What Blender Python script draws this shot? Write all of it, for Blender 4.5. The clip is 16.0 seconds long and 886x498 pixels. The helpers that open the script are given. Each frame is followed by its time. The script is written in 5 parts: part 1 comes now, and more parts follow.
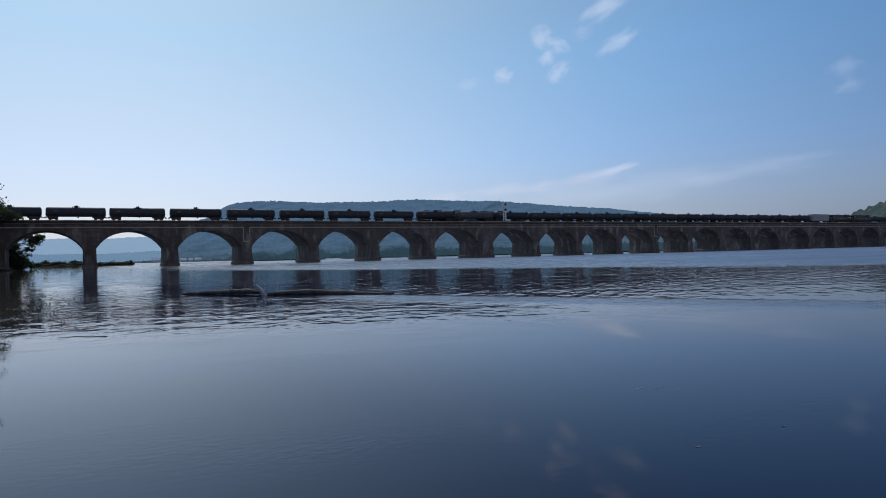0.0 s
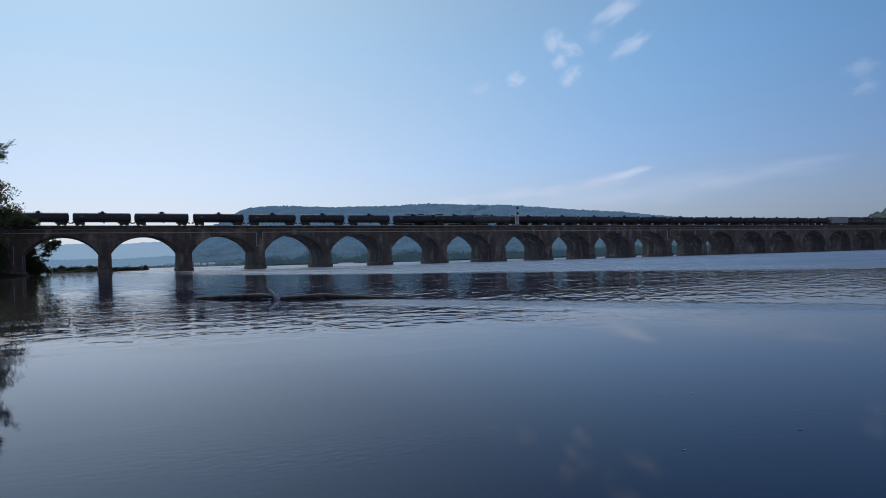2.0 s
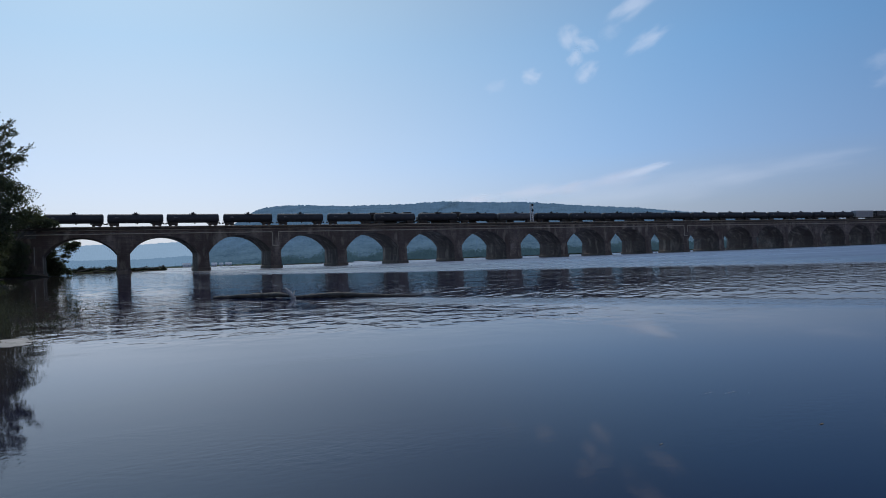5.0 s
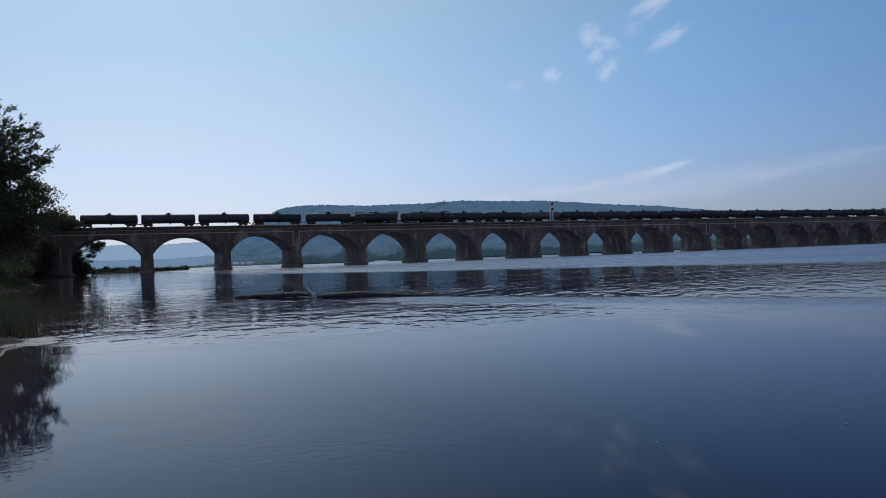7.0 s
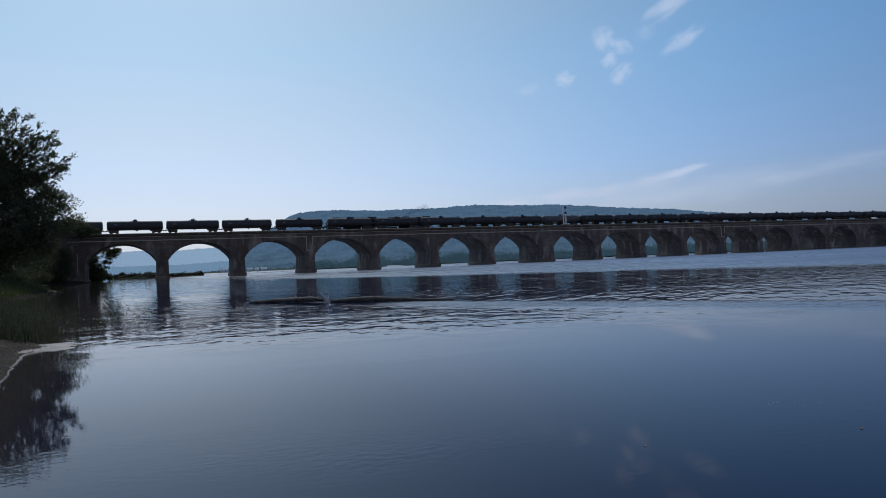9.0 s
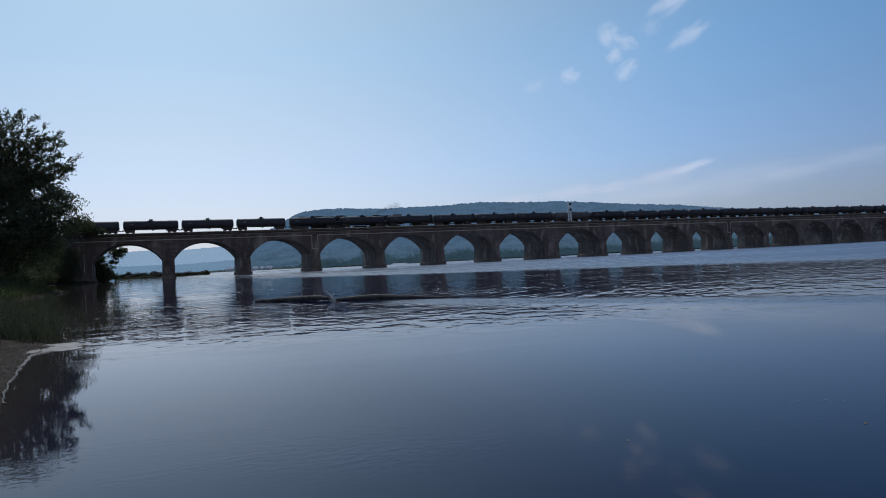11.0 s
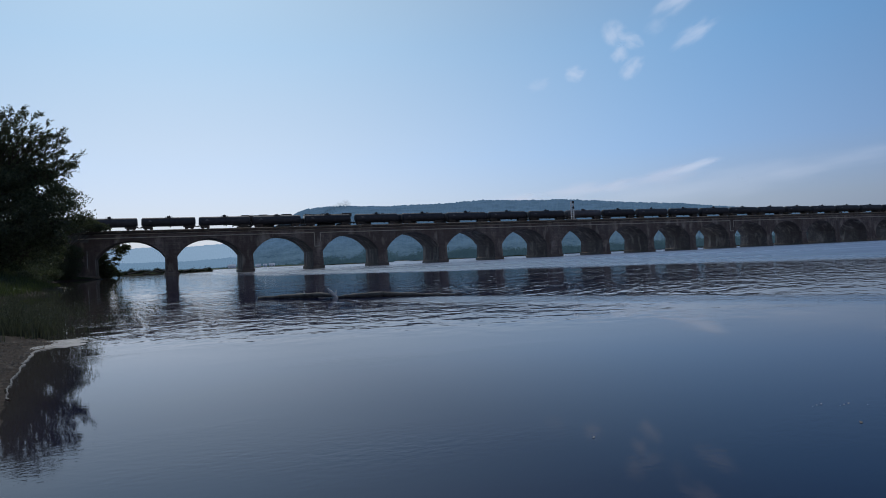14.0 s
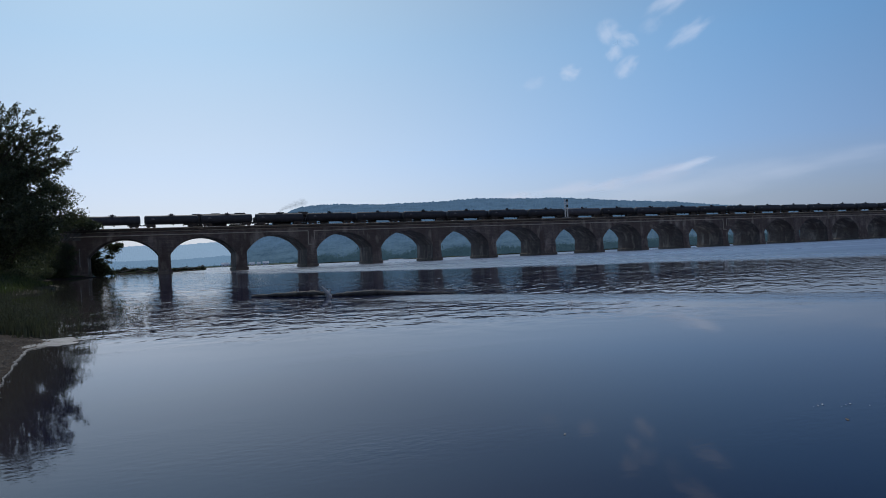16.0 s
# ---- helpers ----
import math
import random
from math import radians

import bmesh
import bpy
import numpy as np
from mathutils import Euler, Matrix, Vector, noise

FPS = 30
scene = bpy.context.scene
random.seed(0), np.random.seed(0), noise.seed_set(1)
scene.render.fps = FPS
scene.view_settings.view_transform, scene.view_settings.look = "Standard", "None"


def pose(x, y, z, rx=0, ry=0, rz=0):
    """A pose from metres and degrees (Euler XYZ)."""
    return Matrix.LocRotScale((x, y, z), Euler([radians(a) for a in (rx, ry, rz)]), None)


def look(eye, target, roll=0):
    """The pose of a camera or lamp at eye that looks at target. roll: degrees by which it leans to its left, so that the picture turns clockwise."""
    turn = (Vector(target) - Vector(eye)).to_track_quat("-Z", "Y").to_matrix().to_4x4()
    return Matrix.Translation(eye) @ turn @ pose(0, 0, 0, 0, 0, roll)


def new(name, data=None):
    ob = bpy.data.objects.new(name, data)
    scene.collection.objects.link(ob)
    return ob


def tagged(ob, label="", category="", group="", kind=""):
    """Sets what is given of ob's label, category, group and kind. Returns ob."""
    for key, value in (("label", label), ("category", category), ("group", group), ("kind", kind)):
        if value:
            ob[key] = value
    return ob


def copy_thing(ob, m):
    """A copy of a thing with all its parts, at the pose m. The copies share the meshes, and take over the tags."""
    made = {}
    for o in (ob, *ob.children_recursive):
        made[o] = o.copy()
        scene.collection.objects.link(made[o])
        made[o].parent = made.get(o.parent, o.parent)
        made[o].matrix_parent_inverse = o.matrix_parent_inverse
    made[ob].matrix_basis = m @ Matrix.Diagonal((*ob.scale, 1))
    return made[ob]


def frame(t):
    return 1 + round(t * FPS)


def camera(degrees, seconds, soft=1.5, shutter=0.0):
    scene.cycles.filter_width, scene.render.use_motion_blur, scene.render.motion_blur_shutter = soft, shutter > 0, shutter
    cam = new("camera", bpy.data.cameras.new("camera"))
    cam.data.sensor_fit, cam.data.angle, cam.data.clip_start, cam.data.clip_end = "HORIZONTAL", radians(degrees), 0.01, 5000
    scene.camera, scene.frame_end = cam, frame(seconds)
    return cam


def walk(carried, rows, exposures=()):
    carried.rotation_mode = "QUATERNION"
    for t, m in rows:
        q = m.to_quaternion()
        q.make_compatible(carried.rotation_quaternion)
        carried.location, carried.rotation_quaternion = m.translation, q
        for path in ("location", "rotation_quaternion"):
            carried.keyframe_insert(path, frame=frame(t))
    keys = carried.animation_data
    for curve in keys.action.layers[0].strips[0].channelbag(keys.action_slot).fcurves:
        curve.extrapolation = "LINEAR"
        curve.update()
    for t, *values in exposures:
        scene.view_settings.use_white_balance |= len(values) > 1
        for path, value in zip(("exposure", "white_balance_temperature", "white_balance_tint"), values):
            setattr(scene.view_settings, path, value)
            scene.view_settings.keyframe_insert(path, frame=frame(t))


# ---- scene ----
cam = camera(66.32, 16.0, soft=0.95)
PATH = [
    (0.0, pose(0, 0, 1.60, 90.486, 1.408, -29.163)),
    (0.5, pose(0, 0, 1.60, 90.482, 1.427, -29.026)),
    (1.0, pose(0, 0, 1.60, 90.616, 1.375, -28.670)),
    (1.5, pose(0, 0, 1.60, 90.712, 1.589, -28.250)),
    (2.0, pose(0, 0, 1.60, 90.854, 1.575, -28.134)),
    (2.5, pose(0, 0, 1.60, 90.862, 1.575, -28.193)),
    (3.0, pose(0, 0, 1.60, 90.833, 1.485, -28.189)),
    (3.5, pose(0, 0, 1.60, 90.797, 1.598, -28.135)),
    (4.0, pose(0, 0, 1.60, 90.735, 1.770, -27.884)),
    (6.5, pose(0, 0, 1.60, 90.728, 2.226, -25.368)),
    (7.0, pose(0, 0, 1.60, 90.700, 2.205, -25.207)),
    (7.5, pose(0, 0, 1.60, 90.710, 2.267, -25.069)),
    (8.0, pose(0, 0, 1.60, 90.855, 2.345, -24.941)),
    (8.5, pose(0, 0, 1.60, 90.982, 2.601, -24.315)),
    (9.0, pose(0, 0, 1.60, 91.126, 2.474, -24.109)),
    (11.5, pose(0, 0, 1.60, 90.903, 2.921, -23.622)),
    (12.0, pose(0, 0, 1.60, 90.876, 2.776, -23.623)),
    (12.5, pose(0, 0, 1.60, 90.751, 2.713, -23.624)),
    (13.0, pose(0, 0, 1.60, 90.754, 2.711, -23.551)),
    (13.5, pose(0, 0, 1.60, 90.746, 2.767, -23.490)),
    (14.0, pose(0, 0, 1.60, 90.759, 2.709, -23.457)),
    (14.5, pose(0, 0, 1.60, 90.767, 2.868, -23.623)),
    (15.0, pose(0, 0, 1.60, 90.728, 2.866, -23.865)),
    (15.5, pose(0, 0, 1.60, 90.667, 2.709, -23.904)),
    (16.0, pose(0, 0, 1.60, 90.584, 2.706, -23.960)),
]
walk(cam, PATH, exposures=[(0.0, 0.08, 6400, 10), (4.0, 0.08, 6400, 10), (7.0, 0.02, 6400, 10), (16.0, 0.02, 6400, 10)])

# ---- sky and sun ----
SUN_AZIMUTH, SUN_ELEVATION = radians(1), radians(46)
world = bpy.data.worlds.new("sky")
world.use_nodes = True
scene.world = world
wn = world.node_tree.nodes
sky = wn.new("ShaderNodeTexSky")
sky.sky_type = "NISHITA"
sky.sun_disc = False
sky.sun_elevation, sky.sun_rotation = SUN_ELEVATION, SUN_AZIMUTH
sky.air_density, sky.dust_density, sky.ozone_density = 1.2, 1.0, 2.0
wn["Background"].inputs["Strength"].default_value = 0.18
# summer haze: the sky's brightness, from a pale horizon to clear blue above, whiter towards the sun
wl = world.node_tree.links
grey = wn.new("ShaderNodeRGBToBW")
wl.new(sky.outputs["Color"], grey.inputs[0])
coord, apart, blue = wn.new("ShaderNodeTexCoord"), wn.new("ShaderNodeSeparateXYZ"), wn.new("ShaderNodeValToRGB")
wl.new(coord.outputs["Generated"], apart.inputs[0])
wl.new(apart.outputs[2], blue.inputs["Fac"])
stops = blue.color_ramp.elements
while len(stops) < 5:
    stops.new(0.5)
for el, (at, tone) in zip(stops, ((0.0, (0.455, 0.475, 0.52)), (0.06, (0.415, 0.485, 0.57)), (0.14, (0.335, 0.52, 0.79)), (0.28, (0.278, 0.555, 0.955)), (0.6, (0.24, 0.50, 0.98)))):
    el.position, el.color = at, (*tone, 1)
aim = wn.new("ShaderNodeVectorMath")
aim.operation = "DOT_PRODUCT"
aim.inputs[1].default_value = (math.sin(SUN_AZIMUTH) * math.cos(SUN_ELEVATION), math.cos(SUN_AZIMUTH) * math.cos(SUN_ELEVATION), math.sin(SUN_ELEVATION))
wl.new(coord.outputs["Generated"], aim.inputs[0])
near_sun = wn.new("ShaderNodeMapRange")
near_sun.interpolation_type = "SMOOTHSTEP"
near_sun.inputs["From Min"].default_value, near_sun.inputs["From Max"].default_value = 0.60, 0.95
near_sun.inputs["To Max"].default_value = 0.9
wl.new(aim.outputs["Value"], near_sun.inputs["Value"])
white = wn.new("ShaderNodeMix")
white.data_type = "RGBA"
glare = wn.new("ShaderNodeValToRGB")
glare.color_ramp.elements[0].color = (0.54, 0.488, 0.448, 1)
glare.color_ramp.elements[1].position, glare.color_ramp.elements[1].color = 0.3, (0.38, 0.505, 0.62, 1)
glare.color_ramp.elements.new(0.17).color = (0.478, 0.50, 0.505, 1)
wl.new(apart.outputs[2], glare.inputs["Fac"])
wl.new(glare.outputs["Color"], white.inputs[7])
wl.new(near_sun.outputs["Result"], white.inputs[0])
wl.new(blue.outputs["Color"], white.inputs[6])
tint = wn.new("ShaderNodeMix")
tint.data_type, tint.blend_type = "RGBA", "MULTIPLY"
tint.inputs[0].default_value = 1.0
wl.new(grey.outputs[0], tint.inputs[6])
# well away from the sun the horizon turns bluer
aside = wn.new("ShaderNodeMapRange")
aside.interpolation_type = "SMOOTHSTEP"
aside.inputs["From Min"].default_value, aside.inputs["From Max"].default_value = 0.74, 0.34
wl.new(aim.outputs["Value"], aside.inputs["Value"])
cool = wn.new("ShaderNodeMix")
cool.data_type, cool.blend_type = "RGBA", "MULTIPLY"
cool.inputs[7].default_value = (0.86, 0.945, 1.08, 1)
wl.new(aside.outputs["Result"], cool.inputs[0])
wl.new(white.outputs[2], cool.inputs[6])
# unseen hazy sky opposite the sun, raised paler and warmer as added fill
opposite = wn.new("ShaderNodeMapRange")
opposite.interpolation_type = "SMOOTHSTEP"
opposite.inputs["From Min"].default_value, opposite.inputs["From Max"].default_value = 0.0, -0.7
opposite.inputs["To Max"].default_value = 0.8
wl.new(aim.outputs["Value"], opposite.inputs["Value"])
haze = wn.new("ShaderNodeMix")
haze.data_type = "RGBA"
haze.inputs[7].default_value = (1.24, 1.11, 1.18, 1)
wl.new(opposite.outputs["Result"], haze.inputs[0])
wl.new(cool.outputs[2], haze.inputs[6])
wl.new(haze.outputs[2], tint.inputs[7])
fall = wn.new("ShaderNodeMapRange")
fall.inputs["From Min"].default_value, fall.inputs["From Max"].default_value = 0.15, 0.85
fall.inputs["To Min"].default_value, fall.inputs["To Max"].default_value = 0.58, 1.09
wl.new(aim.outputs["Value"], fall.inputs["Value"])
strength = wn.new("ShaderNodeMath")
strength.operation = "MULTIPLY"
strength.inputs[1].default_value = 0.154
wl.new(fall.outputs["Result"], strength.inputs[0])
wl.new(strength.outputs[0], wn["Background"].inputs["Strength"])
wl.new(tint.outputs[2], wn["Background"].inputs["Color"])
sun_data = bpy.data.lights.new("sun", "SUN")
sun_data.energy, sun_data.angle, sun_data.color = 1.6, radians(0.5), (1.0, 0.94, 0.86)
sun = new("sun", sun_data)
toward = Vector((math.sin(SUN_AZIMUTH) * math.cos(SUN_ELEVATION), math.cos(SUN_AZIMUTH) * math.cos(SUN_ELEVATION), math.sin(SUN_ELEVATION)))
sun.matrix_world = look(toward * 600, (0, 0, 0))


# ---- materials ----
class Nodes:
    """A small builder for node materials."""

    def __init__(self, name):
        self.mat = bpy.data.materials.new(name)
        self.mat.use_nodes = True
        self.tree = self.mat.node_tree
        self.bsdf = self.tree.nodes["Principled BSDF"]
        self.out = self.tree.nodes["Material Output"]

    def add(self, kind, **values):
        node = self.tree.nodes.new(kind)
        for key, value in values.items():
            node.inputs[key.replace("_", " ")].default_value = value
        return node

    def link(self, a, b):
        self.tree.links.new(a, b)

    def place(self, world_space=False):
        if world_space:
            return self.add("ShaderNodeNewGeometry").outputs["Position"]
        return self.add("ShaderNodeTexCoord").outputs["Object"]

    def stretched(self, vector, scale):
        m = self.add("ShaderNodeMapping")
        m.inputs["Scale"].default_value = scale
        self.link(vector, m.inputs["Vector"])
        return m.outputs["Vector"]

    def noise(self, vector, scale, detail=4.0, rough=0.55):
        n = self.add("ShaderNodeTexNoise", Scale=scale, Detail=detail, Roughness=rough)
        self.link(vector, n.inputs["Vector"])
        return n.outputs["Fac"]

    def ramp(self, fac, stops):
        r = self.add("ShaderNodeValToRGB")
        e = r.color_ramp.elements
        while len(e) < len(stops):
            e.new(0.5)
        for el, (p, c) in zip(e, stops):
            el.position = p
            el.color = (c, c, c, 1) if isinstance(c, (int, float)) else (*c, 1)
        self.link(fac, r.inputs["Fac"])
        return r.outputs["Color"]

    def mix(self, fac, a, b, mode="MIX"):
        m = self.tree.nodes.new("ShaderNodeMix")
        m.data_type, m.blend_type = "RGBA", mode
        for slot, v in ((0, fac), (6, a), (7, b)):
            if isinstance(v, (int, float)):
                m.inputs[slot].default_value = v
            elif isinstance(v, tuple):
                m.inputs[slot].default_value = (*v, 1)
            else:
                self.link(v, m.inputs[slot])
        return m.outputs[2]

    def math(self, op, a, b=0.0, clamp=False):
        m = self.tree.nodes.new("ShaderNodeMath")
        m.operation, m.use_clamp = op, clamp
        for slot, v in ((0, a), (1, b)):
            if isinstance(v, (int, float)):
                m.inputs[slot].default_value = v
            else:
                self.link(v, m.inputs[slot])
        return m.outputs[0]

    def between(self, v, a, b):
        m = self.add("ShaderNodeMapRange")
        m.interpolation_type = "SMOOTHSTEP"
        m.inputs["From Min"].default_value, m.inputs["From Max"].default_value = a, b
        self.link(v, m.inputs["Value"])
        return m.outputs["Result"]

    def bump(self, height, strength, distance):
        b = self.add("ShaderNodeBump", Strength=strength, Distance=distance)
        self.link(height, b.inputs["Height"])
        self.link(b.outputs["Normal"], self.bsdf.inputs["Normal"])

    def set(self, **values):
        for key, v in values.items():
            slot = self.bsdf.inputs[key.replace("_", " ")]
            if isinstance(v, (int, float)):
                slot.default_value = v
            elif isinstance(v, tuple):
                slot.default_value = (*v, 1)
            else:
                self.link(v, slot)


def surface(name, dark, light, scale, rough=0.8, metal=0.0, bump=0.3, depth=0.02, fine=9.0, spread=0.0, world_space=False):
    """Two tones mixed by coarse stains and fine grain, with relief; spread varies it from piece to piece."""
    n = Nodes(name)
    p = n.place(world_space)
    coarse, grain = n.noise(p, scale), n.noise(p, scale * fine, 6.0, 0.65)
    both = n.math("ADD", n.math("MULTIPLY", coarse, 0.6), n.math("MULTIPLY", grain, 0.4))
    tone = n.ramp(both, [(0.32, dark), (0.68, light)])
    if spread:
        r = n.add("ShaderNodeObjectInfo").outputs["Random"]
        tone = n.mix(1.0, tone, n.ramp(r, [(0.0, 1.0 - spread), (1.0, 1.0)]), "MULTIPLY")
    n.set(Base_Color=tone, Roughness=n.ramp(grain, [(0.2, max(0.05, rough - 0.12)), (0.8, min(1.0, rough + 0.1))]), Metallic=metal)
    n.bump(grain, bump, depth)
    return n.mat


def masonry_material():
    n = Nodes("weathered_brown_stone")
    p = n.place(True)
    flat = n.add("ShaderNodeCombineXYZ")
    sep = n.add("ShaderNodeSeparateXYZ")
    n.link(p, sep.inputs[0])
    n.link(n.math("ADD", sep.outputs[0], sep.outputs[1]), flat.inputs[0])
    n.link(sep.outputs[2], flat.inputs[1])
    brick = n.add("ShaderNodeTexBrick", Scale=1.0, Mortar_Size=0.025, Bias=0.0, Brick_Width=1.5, Row_Height=0.62)
    brick.inputs["Color1"].default_value = (0.195, 0.165, 0.147, 1)
    brick.inputs["Color2"].default_value = (0.315, 0.265, 0.228, 1)
    brick.inputs["Mortar"].default_value = (0.08, 0.065, 0.055, 1)
    n.link(flat.outputs[0], brick.inputs["Vector"])
    streak = n.noise(n.stretched(p, (0.4, 0.4, 0.07)), 1.0, 6.0, 0.6)
    soot = n.noise(p, 0.12, 5.0)
    pale = n.noise(n.stretched(p, (0.35, 0.35, 0.12)), 1.0, 3.0)
    tone = n.mix(n.ramp(streak, [(0.38, 0.75), (0.62, 0.0)]), brick.outputs["Color"], (0.095, 0.073, 0.06))
    tone = n.mix(n.ramp(soot, [(0.42, 0.6), (0.6, 0.0)]), tone, (0.12, 0.09, 0.073))
    tone = n.mix(n.ramp(pale, [(0.55, 0.0), (0.70, 0.7)]), tone, (0.46, 0.41, 0.34))
    wet = n.between(sep.outputs[2], 1.4, 0.5)
    tone = n.mix(n.math("MULTIPLY", wet, 0.65), tone, (0.2, 0.165, 0.13))
    n.set(Base_Color=tone, Roughness=0.88)
    n.bump(n.math("ADD", brick.outputs["Fac"], n.math("MULTIPLY", n.noise(p, 3.0, 6.0), -0.8)), 0.5, -0.05)
    return n.mat


def water_material():
    """A dark river: calm close in, wind ripples further out, ruffled before the bridge and there paler by painted sky
    sheen.
    """
    n = Nodes("river_water")
    drift, fixed = n.place(), n.place(True)
    sep = n.add("ShaderNodeSeparateXYZ")
    n.link(fixed, sep.inputs[0])
    wander = n.math("MULTIPLY", n.math("SUBTRACT", n.noise(fixed, 0.05, 3.0), 0.5), 14.0)
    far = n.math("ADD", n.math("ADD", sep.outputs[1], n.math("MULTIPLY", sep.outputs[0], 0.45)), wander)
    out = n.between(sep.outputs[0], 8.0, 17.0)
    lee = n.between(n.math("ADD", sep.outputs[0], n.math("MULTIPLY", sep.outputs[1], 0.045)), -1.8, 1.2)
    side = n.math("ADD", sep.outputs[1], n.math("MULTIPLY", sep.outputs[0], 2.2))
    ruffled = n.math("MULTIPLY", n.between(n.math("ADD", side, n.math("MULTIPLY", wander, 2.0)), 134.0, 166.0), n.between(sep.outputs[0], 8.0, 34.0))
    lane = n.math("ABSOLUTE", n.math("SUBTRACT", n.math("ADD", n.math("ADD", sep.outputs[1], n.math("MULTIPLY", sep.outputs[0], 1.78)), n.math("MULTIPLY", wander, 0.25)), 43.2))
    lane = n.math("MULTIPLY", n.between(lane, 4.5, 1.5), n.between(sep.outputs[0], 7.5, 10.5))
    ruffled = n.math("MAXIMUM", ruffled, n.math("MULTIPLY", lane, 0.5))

    def turned(degrees):
        m = n.add("ShaderNodeMapping")
        m.inputs["Rotation"].default_value = (0, 0, radians(degrees))
        n.link(drift, m.inputs["Vector"])
        return m.outputs["Vector"]

    # weak ruffle added further out, which lightens the base colour too
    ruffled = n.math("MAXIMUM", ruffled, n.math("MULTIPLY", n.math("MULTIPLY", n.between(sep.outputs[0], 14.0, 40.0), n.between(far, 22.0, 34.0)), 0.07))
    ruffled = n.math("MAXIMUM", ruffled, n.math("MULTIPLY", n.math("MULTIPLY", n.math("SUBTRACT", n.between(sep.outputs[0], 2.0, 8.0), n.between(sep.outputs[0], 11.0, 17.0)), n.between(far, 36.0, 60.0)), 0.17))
    swell = n.noise(n.stretched(turned(14), (0.9, 0.3, 1.0)), 1.0, 2.0, 0.5)
    long = n.noise(n.stretched(turned(20), (1.25, 0.95, 1.0)), 1.0, 2.0, 0.5)
    short = n.noise(n.stretched(drift, (0.7, 1.1, 1.0)), 2.3, 3.0, 0.55)
    dashes = n.noise(n.stretched(turned(46), (1.8, 0.5, 1.0)), 1.0, 2.0, 0.5)
    specks = n.noise(n.stretched(turned(52), (2.3, 0.65, 1.0)), 1.0, 2.0, 0.5)
    outer = n.between(sep.outputs[0], 13.0, 22.0)
    gusts = n.ramp(n.noise(n.stretched(fixed, (0.35, 1.0, 1.0)), 0.09, 3.0), [(0.36, 0.6), (0.56, 1.1)])
    patch = n.ramp(n.noise(n.stretched(fixed, (0.4, 1.2, 1.0)), 0.22, 3.0), [(0.52, 0.0), (0.66, 1.0)])
    fine = n.noise(n.stretched(drift, (0.8, 1.3, 1.0)), 9.0, 2.0)
    near = n.math("MULTIPLY", n.between(far, 14.0, 19.0), n.math("SUBTRACT", 1.0, n.math("MULTIPLY", n.between(far, 30.0, 58.0), 0.8)))
    beyond = n.between(far, 34.0, 60.0)
    inner = n.math("SUBTRACT", 1.0, out)
    waves = n.math("MULTIPLY", n.math("ADD", n.math("MULTIPLY", long, 0.025), n.math("MULTIPLY", short, 0.004)), n.math("MULTIPLY", near, n.math("ADD", n.math("MULTIPLY", inner, 0.6), 0.4)))
    waves = n.math("ADD", waves, n.math("MULTIPLY", n.math("MULTIPLY", swell, n.math("ADD", 0.05, n.math("MULTIPLY", n.math("SUBTRACT", n.between(sep.outputs[0], 3.0, 8.0), n.between(sep.outputs[0], 11.0, 17.0)), 0.03))), beyond))
    waves = n.math("ADD", waves, n.math("MULTIPLY", n.math("ADD", n.math("MULTIPLY", dashes, n.math("SUBTRACT", 0.05, n.math("MULTIPLY", outer, 0.03))), n.math("MULTIPLY", specks, n.math("MULTIPLY", outer, 0.026))), n.math("MULTIPLY", out, n.between(far, 17.0, 26.0))))
    waves = n.math("ADD", waves, n.math("MULTIPLY", short, n.math("MULTIPLY", ruffled, 0.05)))
    h = n.math("MULTIPLY", waves, n.math("MULTIPLY", gusts, n.math("ADD", 0.1, n.math("MULTIPLY", lee, 0.9))))
    h = n.math("ADD", h, n.math("MULTIPLY", n.math("MULTIPLY", fine, 0.003), n.math("ADD", patch, 0.08)))
    # ruffled water: a brighter base colour stands in for the reflected sky
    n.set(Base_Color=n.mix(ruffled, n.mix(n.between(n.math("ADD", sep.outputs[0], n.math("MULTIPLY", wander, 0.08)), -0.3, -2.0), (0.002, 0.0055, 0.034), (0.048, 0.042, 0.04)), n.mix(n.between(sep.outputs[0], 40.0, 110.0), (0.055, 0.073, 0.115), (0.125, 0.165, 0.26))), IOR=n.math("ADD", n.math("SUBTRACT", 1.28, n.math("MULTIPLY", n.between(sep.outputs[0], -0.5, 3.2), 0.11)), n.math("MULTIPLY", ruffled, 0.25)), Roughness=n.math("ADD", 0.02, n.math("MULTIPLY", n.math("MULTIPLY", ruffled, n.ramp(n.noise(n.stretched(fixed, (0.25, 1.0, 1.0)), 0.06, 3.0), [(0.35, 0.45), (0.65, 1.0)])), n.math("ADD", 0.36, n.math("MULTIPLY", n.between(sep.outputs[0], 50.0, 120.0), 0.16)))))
    n.bump(h, 1.0, 1.0)
    return n.mat


def leaf_material(name, dark, light):
    n = Nodes(name)
    r = n.add("ShaderNodeNewGeometry").outputs["Random Per Island"]
    tone = n.ramp(r, [(0.0, dark), (1.0, light)])
    n.set(Base_Color=tone, Roughness=0.75, Specular_IOR_Level=0.15)
    t = n.add("ShaderNodeBsdfTranslucent")
    n.link(n.mix(1.0, tone, (1.0, 1.0, 0.5), "MULTIPLY"), t.inputs["Color"])
    m = n.add("ShaderNodeMixShader", Fac=0.26)
    n.link(n.bsdf.outputs[0], m.inputs[1])
    n.link(t.outputs[0], m.inputs[2])
    n.link(m.outputs[0], n.out.inputs["Surface"])
    return n.mat


